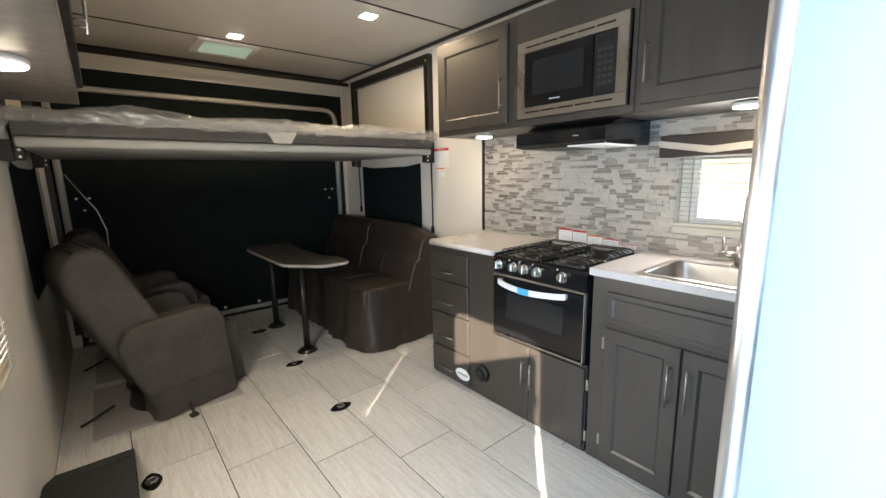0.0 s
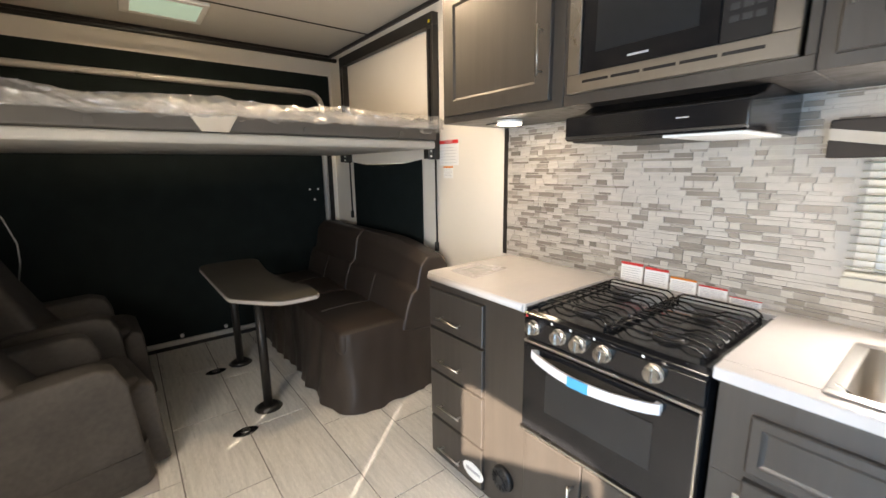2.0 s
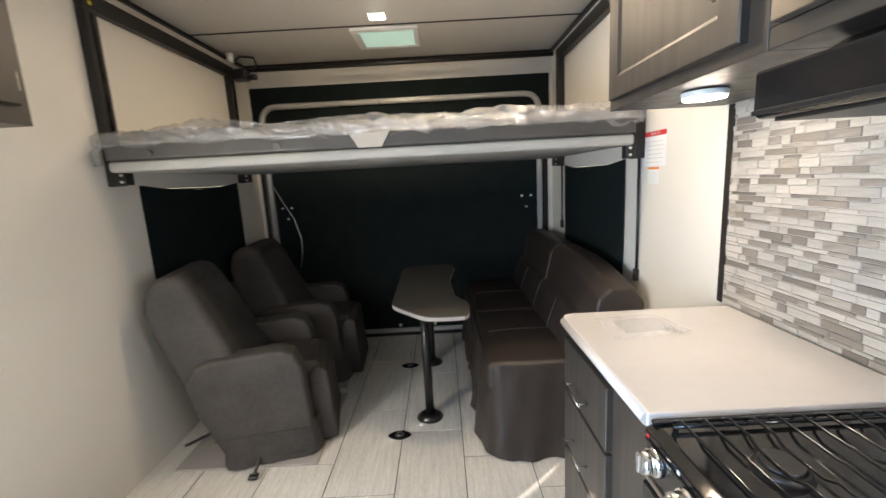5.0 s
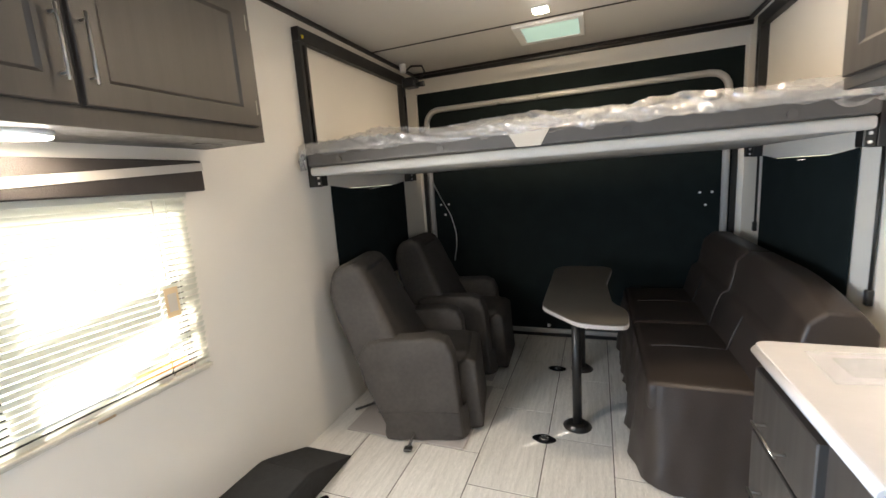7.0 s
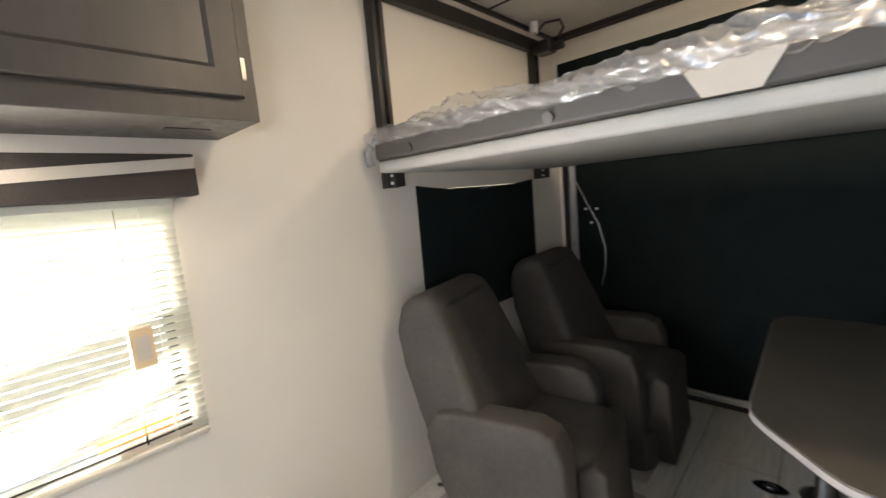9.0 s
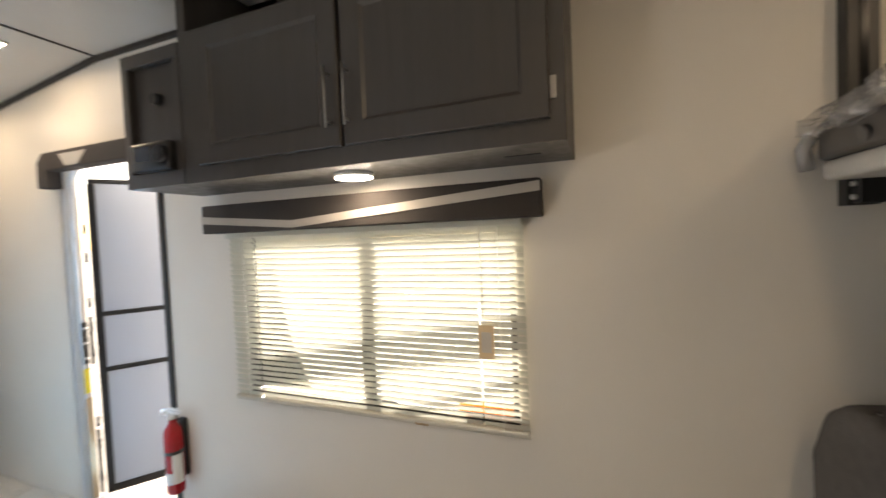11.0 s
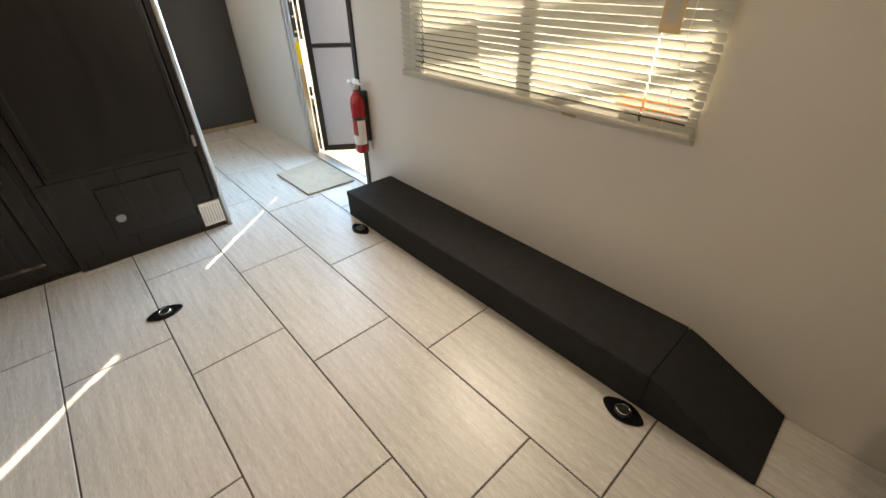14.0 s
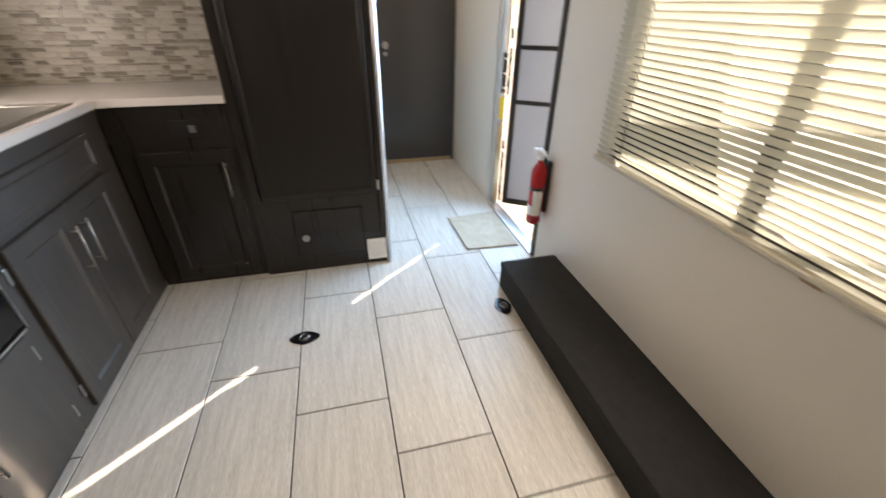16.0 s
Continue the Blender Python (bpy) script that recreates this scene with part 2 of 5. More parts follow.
def lettering(text, size, m, mat, parent, name="lettering"):
    cu = bpy.data.curves.new(name, "FONT")
    cu.body, cu.size, cu.align_x, cu.align_y = text, size, "CENTER", "CENTER"
    tmp = new("tmp_text", cu)
    me = bpy.data.meshes.new_from_object(tmp.evaluated_get(bpy.context.evaluated_depsgraph_get()))
    bpy.data.objects.remove(tmp)
    me.transform(m)
    me.materials.clear()
    me.materials.append(mat)
    ob = new(name, me)
    ob.parent = parent
    ob.matrix_parent_inverse = world_of(parent).inverted()
    return ob


TAG = material("tan_card", (0.62, 0.47, 0.28), 0.6, vary=0.06)
PAPER = material("paper", (0.82, 0.82, 0.80), 0.6, vary=0.02)
REDP = material("red_print", (0.62, 0.03, 0.03), 0.5)
ORANGE = material("orange_print", (0.75, 0.22, 0.02), 0.5)
INK = material("grey_print", (0.38, 0.38, 0.40), 0.6)
BLUE = material("blue_tape", (0.05, 0.38, 0.70), 0.5)
YELLOW = material("yellow_print", (0.80, 0.62, 0.02), 0.5)
FILM = material("protective_film", (0.74, 0.74, 0.78), 0.35, vary=0.06, scale=20)
KNOB = material("chrome_knob", (0.72, 0.71, 0.68), 0.2, 1.0)
TRIM = material("dark_seam_trim", (0.02, 0.017, 0.015), 0.5, vary=0.1)
MAT = material("woven_mat", (0.46, 0.39, 0.30), 0.95, vary=0.1, scale=20, fine=0.3, bump=0.8, bump_scale=220)
TUBE = material("satin_anodised_aluminium", (0.50, 0.50, 0.49), 0.32, 0.25, vary=0.05, scale=10, rough_vary=0.06)
MATT = material("mattress_ticking", (0.20, 0.19, 0.18), 0.8, vary=0.1)
TRIMC = material("cream_plastic_trim", (0.55, 0.52, 0.44), 0.45, vary=0.04)
BOARD = material("grey_board", (0.36, 0.33, 0.31), 0.6, vary=0.06)
CHEV = material("valance_stripe", (0.50, 0.46, 0.40), 0.8, vary=0.05, bump=0.2, bump_scale=300)
VALF = material("valance_fabric", (0.045, 0.037, 0.032), 0.8, vary=0.15, bump=0.3, bump_scale=300)
TANW = material("pale_wood", (0.42, 0.30, 0.17), 0.6, vary=0.15, scale=6, stretch=(8, 8, 0.6))
DOORW = material("dark_door_laminate", (0.035, 0.032, 0.031), 0.30, spec=0.7, vary=0.02, scale=4, stretch=(8, 8, 0.5), rough_vary=0.02)
# Weak emission puts a glow into the vent cover, which is no lamp.
GREENL = material("glowing_vent_lens", (0.50, 0.72, 0.61), 0.4, emit=0.05)
MARBLE = material("marble_mosaic", (0.41, 0.38, 0.34), 0.42, vary=0.10, scale=32, stretch=(1, 0.35, 2.2), fine=0.06, island=0.12)
GREYG = material("grey_glass_mosaic", (0.19, 0.167, 0.14), 0.36, vary=0.10, scale=30, stretch=(1, 0.3, 2), fine=0.06, island=0.20)
TAUPE = material("taupe_mosaic", (0.275, 0.247, 0.211), 0.4, vary=0.26, scale=40, stretch=(1, 0.4, 1.5), island=0.15)
JOINT = material("mosaic_joint", (0.49, 0.46, 0.415), 0.8, vary=0.05)


def blends(name, build):
    m = bpy.data.materials.new(name)
    m.use_nodes = True
    nt = m.node_tree
    nt.nodes.remove(nt.nodes["Principled BSDF"])
    nt.links.new(build(nt), nt.nodes["Material Output"].inputs["Surface"])
    return m


def mixed(nt, fac, a, b):
    mx = nt.nodes.new("ShaderNodeMixShader")
    if isinstance(fac, float):
        mx.inputs[0].default_value = fac
    else:
        nt.links.new(fac, mx.inputs[0])
    nt.links.new(a, mx.inputs[1])
    nt.links.new(b, mx.inputs[2])
    return mx.outputs[0]


def shader(nt, kind, color=None, rough=None):
    n = nt.nodes.new(kind)
    if color:
        n.inputs["Color"].default_value = (*color, 1)
    if rough is not None:
        n.inputs["Roughness"].default_value = rough
    return n.outputs[0]


def fresnel(nt, ior=1.45):
    n = nt.nodes.new("ShaderNodeFresnel")
    n.inputs[0].default_value = ior
    return n.outputs[0]


GLASS = blends("window_glass", lambda nt: mixed(nt, fresnel(nt), shader(nt, "ShaderNodeBsdfTransparent", (0.93, 0.95, 0.94)), shader(nt, "ShaderNodeBsdfGlossy", (1, 1, 1), 0.02)))
WRAP = blends("clear_plastic_wrap", lambda nt: mixed(nt, 0.46, shader(nt, "ShaderNodeBsdfTransparent", (0.92, 0.92, 0.92)), mixed(nt, 0.36, shader(nt, "ShaderNodeBsdfDiffuse", (0.46, 0.46, 0.46)), shader(nt, "ShaderNodeBsdfGlossy", (0.72, 0.72, 0.73), 0.26))))
SLATM = blends("cream_blind_slat", lambda nt: mixed(nt, 0.09, shader(nt, "ShaderNodeBsdfDiffuse", (0.62, 0.615, 0.54)), shader(nt, "ShaderNodeBsdfTranslucent", (0.73, 0.735, 0.66))))
FROST = blends("frosted_screen_panel", lambda nt: mixed(nt, 0.06, shader(nt, "ShaderNodeBsdfDiffuse", (0.44, 0.47, 0.53)), shader(nt, "ShaderNodeBsdfTranslucent", (0.55, 0.58, 0.64))))

# ---- windows, doors, trims ----


def frame_box(x0, x1, y0, y1, z0, z1, b):
    """Four butted bars round an opening in a wall along y."""
    return join(box(x0, x1, y0, y1, z0, z0 + b), box(x0, x1, y0, y1, z1 - b, z1), box(x0, x1, y0, y0 + b, z0 + b, z1 - b), box(x0, x1, y1 - b, y1, z0 + b, z1 - b))


def sliding_window(name, xa, xb, y0, y1, z0, z1, label, bars):
    w = thing(name, ((xa + xb) / 2, (y0 + y1) / 2, z0), label, "window", kind="structure")
    part("window_frame", frame_box(xa, xb, y0, y1, z0, z1, 0.022), bars, w)
    mid = (y0 + y1) / 2
    part("mullion", box(xa, xb, mid - 0.019, mid + 0.019, z0 + 0.022, z1 - 0.022), bars, w)
    for a, b in ((y0 + 0.022, mid - 0.019), (mid + 0.019, y1 - 0.022)):
        p = part("pane", box((xa + xb) / 2 - 0.002, (xa + xb) / 2 + 0.002, a, b, z0 + 0.022, z1 - 0.022), GLASS, w)
        p.visible_shadow = False
    return w


sliding_window("window_1", -0.045, -0.015, 1.13, 2.265, 0.71, 1.38, "black-framed sliding window behind cream blinds", POST)
sliding_window("window_2", W + 0.015, W + 0.045, 0.66, 1.175, 1.035, 1.345, "small white sliding window over the sink", SKIN)

for nm, x0, x1 in (("window_3", -0.045, 0.006), ("window_4", W - 0.006, W + 0.045)):
    w = thing(nm, ((x0 + x1) / 2, 3.73, 0.72), "window blacked out by a dark shade", "window", kind="structure")
    part("window_frame", frame_box(x0, x1, 3.262, 4.198, 0.722, 1.353, 0.012), SHADE, w)
    xin = 0.0075 if x0 < 1 else W - 0.0115
    sag = [(3.24 + 0.98 * k / 16, 1.375 - 0.035 * math.sin(math.pi * k / 16)) for k in range(17)]
    part("shade", prism([(4.22, 0.70), (3.24, 0.70)] + sag, "x", xin, xin + 0.004), SHADE, w, "black shade cloth with a sagging top edge")

# Cream slat blinds.


def blind(x, y0, y1, z0, z1, label, slots, tilt):
    b = thing("window_blind", (x, (y0 + y1) / 2, z0), label, "blind")
    part("head_rail", box(x - 0.0215, x + 0.0215, y0, y1, z1 + 0.001, z1 + 0.022, 0.002), SLATM, b)
    part("bottom_rail", box(x - 0.014, x + 0.014, y0, y1, z0 - 0.010, z0 + 0.004, 0.003), TRIMC, b)
    n = round((z1 - z0 - 0.022) / 0.0215) + 1
    def slat_mesh(cuts):
        spans, a = [], y0
        for s, half, top in cuts:
            spans.append((a, s - half))
            a = s + half
        spans.append((a, y1))
        me = bpy.data.meshes.new("slat")
        fill_slat(me, spans)
        return me

    def fill_slat(me, spans):
        vs, fs = [], []
        for ya, yb in spans:
            for k in range(4):
                c = (k / 3 - 0.5) * 0.0255
                bow = 0.0022 * (1 - (2 * k / 3 - 1) ** 2)
                dx, dz = c * math.cos(tilt) - bow * math.sin(tilt), c * math.sin(tilt) + bow * math.cos(tilt)
                vs += [(dx, ya, dz), (dx, yb, dz)]
            o = len(vs) - 8
            fs += [(o + 2 * k, o + 2 * k + 1, o + 2 * k + 3, o + 2 * k + 2) for k in range(3)]
        me.from_pydata(vs, [], fs)
        for p in me.polygons:
            p.use_smooth = True
        me.materials.append(SLATM)

    made = {}
    for i in range(n):
        z = z0 + 0.014 + i * (z1 - z0 - 0.022) / (n - 1)
        cuts = tuple(c for c in slots if z < c[2])
        if cuts not in made:
            made[cuts] = slat_mesh(cuts)
        s = new("slat", made[cuts])
        s.parent = b
        s.matrix_parent_inverse = world_of(b).inverted()
        s.location = (x, 0, z)
    for s in (y0 + 0.08, y1 - 0.08):
        part("ladder_cord", join(tube([(x + 0.012, s, z0), (x + 0.012, s, z1)], 0.0009, 5), tube([(x - 0.012, s, z0), (x - 0.012, s, z1)], 0.0009, 5)), PAPER, b)
    return b


wb = blind(0.022, 1.088, 2.298, 0.712, 1.362, "cream aluminium slat blind, lowered and nearly closed", ((1.218, 0.0028, 2.0), (2.15, 0.0026, 1.12)), radians(57))
part("tilt_wand", tube([(0.045, 2.165, 1.36), (0.046, 2.168, 1.08)], 0.0016, 6), CHEV, wb)
part("hang_tag", box(0.044, 0.0455, 2.150, 2.201, 0.945, 1.052), TAG, wb, "tan paper tag on the cord")
part("tag_print", box(0.0456, 0.046, 2.160, 2.192, 0.965, 1.03), CHEV, wb)
blind(W - 0.022, 0.61, 1.228, 1.032, 1.33, "cream slat blind above the sink", (), radians(-8))
sill = thing("window_trim", (0.01, 1.68, 0.69), "cream trim strip under the window", "trim", kind="structure")
part("trim", box(0.0, 0.010, 1.06, 2.30, 0.684, 0.696, 0.002), TRIMC, sill)
st2 = thing("window_trim", (W - 0.01, 0.92, 0.985), "cream trim strip under the sink window", "trim", kind="structure")
part("trim", box(W - 0.014, W - 0.0105, 0.60, 1.235, 0.984, 1.014, 0.001), TRIMC, st2)
part("latch", box(0.012, 0.016, 1.90, 1.95, 0.685, 0.694, 0.001), TANW, sill)


def valance(x0, x1, y0, y1, z0, z1, kink, label):
    """A padded dark box valance with a light bent stripe across its face."""
    v = thing("valance", ((x0 + x1) / 2, (y0 + y1) / 2, z0), label, "valance", "window valances")
    out = x1 if x0 < 1 else x0
    part("body", box(x0, x1, y0, y1, z0, z1, 0.006, 2), VALF, v)
    h, s = z1 - z0, 0.0025 if x0 < 1 else -0.0025
    lo, hi = sorted((out, out + s))
    top = [(y0, z0 + 0.62 * h), (kink, z0 + 0.30 * h), (y1, z0 + 0.92 * h)]
    bot = [(y1, z0 + 0.66 * h), (kink, z0 + 0.06 * h), (y0, z0 + 0.36 * h)]
    if x0 > 1:
        top = [(y0, z0 + 0.92 * h), (kink, z0 + 0.42 * h), (y1, z0 + 0.78 * h)]
        bot = [(y1, z0 + 0.48 * h), (kink, z0 + 0.12 * h), (y0, z0 + 0.62 * h)]
    part("stripe", prism(top + bot, "x", lo, hi), CHEV, v, "light woven chevron stripe")
    return v


valance(0.0, 0.072, 1.0, 2.36, 1.385, 1.498, 1.46, "dark fabric box valance with a light stripe")
valance(W - 0.07, W, 0.50, 1.298, 1.335, 1.432, 1.085, "dark fabric box valance with chevron stripe over the sink window")
dv = thing("door_valance", (0.04, 0.3, 1.70), "dark padded valance over the entry door", "valance", "window valances")
part("body", prism([(-0.15, 1.66), (-0.07, 1.66), (-0.07, 1.745), (0.70, 1.745), (0.70, 1.835), (-0.10, 1.835), (-0.15, 1.79)], "x", 0.0, 0.07, 0.008), VALF, dv)
part("stripe", prism([(0.10, 1.755), (0.20, 1.755), (0.27, 1.815), (0.05, 1.815)], "x", 0.07, 0.0725), CHEV, dv)

# Entry door: frame, threshold and open screen door.
df = thing("door_frame", (-0.02, 0.33, 0.0), "aluminium entry door frame with rounded top corners", "door frame", kind="structure")
arch = [(-0.02, -0.042, 0.0), (-0.02, -0.042, 1.675)] + [(-0.02, -0.042 + 0.10 * (1 - math.cos(a)), 1.675 + 0.10 * math.sin(a)) for a in (0.3, 0.6, 0.9, 1.2, 1.5708)]
arch += [(-0.02, 0.639 - 0.10 * (1 - math.cos(a)), 1.675 + 0.10 * math.sin(a)) for a in (1.5708, 1.2, 0.9, 0.6, 0.3)] + [(-0.02, 0.639, 1.675), (-0.02, 0.639, 0.0)]
part("jamb", tube(arch, 0.018, 8), ALU, df, "bright aluminium jamb")
part("trim_strip", box(0.0, 0.010, 0.645, 0.678, 0.0, 1.74, 0.002), POST, df, "dark edge strip")
part("trim_strip", box(0.0, 0.010, -0.088, -0.060, 0.0, 1.655, 0.002), ALU, df)
part("hinge_strip", box(-0.047, -0.040, -0.0575, -0.048, 0.05, 1.62, 0.001), POST, df)
part("wood_strip", box(-0.034, -0.004, -0.0225, -0.0195, 0.02, 0.56), TANW, df, "bare wooden filler strip")
part("yellow_label", box(-0.032, -0.004, -0.0225, -0.0195, 0.585, 0.715), YELLOW, df, "yellow warning label")
part("latch_plate", box(-0.034, -0.006, -0.0225, -0.0195, 0.74, 0.96, 0.001), POST, df)
for zc in (0.77, 0.85, 0.93):
    part("latch_bolt", cyl((-0.02, -0.0195, zc), (-0.02, -0.013, zc), 0.006, 8), ALU, df)
part("threshold", box(-0.05, 0.02, -0.058, 0.655, -0.0025, 0.010, 0.003), ALU, df)
for zc in (0.12, 0.30, 0.42, 0.80, 0.93, 1.06, 1.30, 1.45):
    part("knuckle", cyl((-0.052, -0.020, zc - 0.028), (-0.052, -0.020, zc + 0.028), 0.009, 8), POST, df)

# Plates added to block parts of the hinge slit from the sun.
for z0, z1 in ((0.02, 0.37), (0.725, 0.985)):
    part("hinge_plate", box(-0.064, -0.058, -0.058, -0.026, z0, z1, 0.001), POST, df)

leaf_turn = Matrix.Translation((-0.055, -0.07, 0)) @ Matrix.Rotation(radians(-35), 4, "Z")
sd = thing("screen_door", (-0.055, -0.07, 0), "open screen door with black frame and frosted panels", "door", kind="structure")


def leaf(bm):
    bmesh.ops.transform(bm, matrix=leaf_turn @ Matrix.Rotation(math.pi, 4, "Z"), verts=bm.verts)
    return bm


for u0, u1, z0, z1 in ((0.04, 0.075, 0.0, 1.695), (0.655, 0.69, 0.0, 1.72), (0.075, 0.655, 0.0, 0.04), (0.045, 0.655, 1.695, 1.72), (0.075, 0.655, 0.67, 0.695), (0.075, 0.655, 0.975, 1.0)):
    part("rail", leaf(box(u0, u1, -0.012, 0.012, z0, z1, 0.003)), POST, sd)
for z0, z1 in ((0.04, 0.67), (0.695, 0.975), (1.0, 1.695)):
    part("panel", leaf(box(0.075, 0.655, -0.004, 0.004, z0, z1)), FROST, sd, "frosted white panel")
part("catch", leaf(box(0.50, 0.60, -0.03, -0.012, 1.02, 1.06, 0.004)), BLACK, sd)

steps = thing("entry_step", (-0.35, 0.33, -0.8), "dark metal folding entry step below the door", "step")
part("tread", box(-0.55, -0.22, 0.03, 0.63, -0.34, -0.31, 0.005), POST, steps)
part("tread", box(-0.85, -0.52, 0.03, 0.63, -0.58, -0.55, 0.005), POST, steps)
for yy in (0.03, 0.60):
    part("stringer", prism([(-0.2, -0.36), (-0.2, -0.30), (-0.9, -0.8), (-0.82, -0.8)], "y", yy, yy + 0.03), POST, steps)

bd = thing("bathroom_door", (0.36, FRONT, 0), "dark laminate bathroom door, closed", "door")
part("slab", box(0.035, 0.64, FRONT + 0.002, FRONT + 0.03, 0.035, 1.82, 0.002), DOORW, bd)
part("knob", join(cyl((0.565, FRONT + 0.03, 0.93), (0.565, FRONT + 0.06, 0.93), 0.012), cyl((0.565, FRONT + 0.055, 0.93), (0.565, FRONT + 0.085, 0.93), 0.026, 16, 0.02)), NICKEL, bd, "satin nickel knob")
part("lock", cyl((0.565, FRONT + 0.03, 0.87), (0.565, FRONT + 0.048, 0.87), 0.015), NICKEL, bd)
bt = thing("door_trim", (0.36, FRONT, 0), "trim round the bathroom door", "trim", kind="structure")
part("jamb", join(box(0.012, 0.034, FRONT, FRONT + 0.022, 0, 1.845), box(0.641, 0.663, FRONT, FRONT + 0.022, 0, 1.845), box(0.034, 0.641, FRONT, FRONT + 0.022, 1.821, 1.845)), DOORW, bt)
part("sill_strip", box(0.034, 0.641, FRONT, FRONT + 0.03, 0.0, 0.034, 0.003), TANW, bt)

# Ceiling seams, corner trims.
st = thing("ceiling_trim", (1.2, 1.8, H), "dark strips over ceiling seams and corners", "trim", kind="structure")
for y in (0.285, 1.49, 2.70, 3.872):
    part("seam_strip", box(0.02, W - 0.02, y - 0.007, y + 0.007, H - 0.004, H + 0.001), TRIM, st)
for x in (0.0, W - 0.02):
    part("corner_strip", box(x, x + 0.02, 0.27, REAR, H - 0.02, H + 0.001), TRIM, st)
    part("corner_strip", prism([(0.27, H + 0.001), (0.27, H - 0.02), (FRONT, H - 0.172), (FRONT, H - 0.151)], "x", x, x + 0.02), TRIM, st)
part("seam_strip", prism([(-0.80, H - 0.128), (-0.80, H - 0.137), (-0.815, H - 0.139), (-0.815, H - 0.130)], "x", 0.02, 0.776), TRIM, st)
part("corner_strip", box(0.02, W - 0.02, REAR - 0.03, REAR, H - 0.035, H + 0.001), TRIM, st)
part("panel_edge_strip", box(W - 0.012, W, 2.49, 2.515, 0.88, 1.51), TRIM, st)

# Ceiling lamps: downlights with square lens, and the pale vent lens.


def downlight(x, y, z, r, label, group, watts, disc=False):
    d = thing("downlight", (x, y, z), label, "light", group)
    if disc:
        part("rim", cyl((x, y, z - 0.014), (x, y, z), r, 24, r * 1.05), PANEL, d)
        part("lens", cyl((x, y, z - 0.017), (x, y, z - 0.0142), r * 0.94, 24), LED, d, "lit lens")
    else:
        part("rim", box(x - r, x + r, y - r, y + r, z - 0.010, z, 0.004, 2), PANEL, d)
        part("lens", box(x - r * 0.8, x + r * 0.8, y - r * 0.8, y + r * 0.8, z - 0.013, z - 0.0102), LED, d, "lit lens")
    lamp("downlight_glow", "AREA", look((x, y, z - 0.02), (x, y + 0.0001, z - 1)), watts, WARM, r * 1.5)


for x, y, z, watts in ((1.18, 3.72, H, 0.95), (1.74, 2.85, H, 0.95), (0.32, 0.11, H - 0.015, 0.4), (0.33, -0.65, H - 0.112, 0.35)):
    downlight(x, y, z, 0.05, "small lit downlight in the ceiling", "ceiling downlights", watts)
downlight(2.16, 2.26, 1.51, 0.05, "round lit lamp under the kitchen cabinet", "cabinet lamps", 0.065, True)
downlight(2.14, 0.915, 1.51, 0.05, "round lit lamp under the kitchen cabinet", "cabinet lamps", 0.065, True)
downlight(0.17, 1.80, 1.548, 0.06, "round lit lamp under the wall cabinet", "cabinet lamps", 0.065, True)
vn = thing("ceiling_vent", (1.19, 4.13, H), "pale green translucent vent cover in ceiling", "vent")
part("frame", join(box(0.98, 1.40, 3.90, 3.94, H - 0.018, H, 0.003), box(0.98, 1.40, 4.24, 4.28, H - 0.018, H, 0.003), box(0.98, 1.03, 3.94, 4.24, H - 0.018, H, 0.003), box(1.37, 1.40, 3.94, 4.24, H - 0.018, H, 0.003)), PANEL, vn)
part("lens", box(1.03, 1.37, 3.94, 4.24, H - 0.014, H - 0.006), GREENL, vn)
sm = thing("smoke_alarm", (0.40, 0.81, H), "white round alarm on the ceiling", "alarm")
part("base", cyl((0.40, 0.81, H - 0.012), (0.40, 0.81, H), 0.055, 24), PANEL, sm)
part("cap", cyl((0.40, 0.81, H - 0.034), (0.40, 0.81, H - 0.012), 0.035, 24, 0.048), PANEL, sm)

# ---- rear end: ramp door, bed, seats, table ----
rd = thing("ramp_door", (1.2, REAR, 0), "black rear ramp door with aluminium edge", "door", kind="structure")
part("panel", box(0.062, 2.338, REAR + 0.004, REAR + 0.05, 0.0, 1.998), SHADE, rd, "black cloth-faced ramp panel")
part("header_cloth", box(0.02, 2.385, REAR - 0.006, REAR - 0.001, 1.44, 2.10), SHADE, rd)
edge = [(0.10, REAR - 0.02, 0.08), (0.10, REAR - 0.02, 1.84)] + [(0.10 + 0.11 * (1 - math.cos(a)), REAR - 0.02, 1.84 + 0.11 * math.sin(a)) for a in (0.3, 0.6, 0.9, 1.2, 1.5708)]
edge += [(2.30 - 0.11 * (1 - math.cos(a)), REAR - 0.02, 1.84 + 0.11 * math.sin(a)) for a in (1.5708, 1.2, 0.9, 0.6, 0.3)] + [(2.30, REAR - 0.02, 1.84), (2.30, REAR - 0.02, 0.08)]
part("edge_tube", tube(edge, 0.023, 12), TUBE, rd, "bright bent aluminium tube")
part("side_strip", box(0.028, 0.062, REAR - 0.010, REAR - 0.006, 0.1, 1.44), POST, rd)
part("side_strip", box(2.335, 2.37, REAR - 0.010, REAR - 0.006, 0.1, 1.44), POST, rd)
part("floor_strip", box(0.10, 2.30, REAR - 0.02, REAR - 0.001, 0.025, 0.062, 0.003), TUBE, rd)
part("seal", box(0.06, 2.34, REAR - 0.03, REAR - 0.001, 0.0, 0.025), BLACK, rd)
for xx in (0.55, 1.08, 1.38, 1.9):
    part("bolt", cyl((xx, REAR - 0.02, 0.095), (xx, REAR - 0.034, 0.095), 0.014, 10), ALU, rd)
for xx in (0.172, 2.155):
    for dx, dz in ((0, 1.15), (0.075, 1.15), (0.037, 1.06)):
        part("rivet", cyl((xx + dx, REAR + 0.005, dz), (xx + dx, REAR - 0.003, dz), 0.009, 8), PANEL, rd)
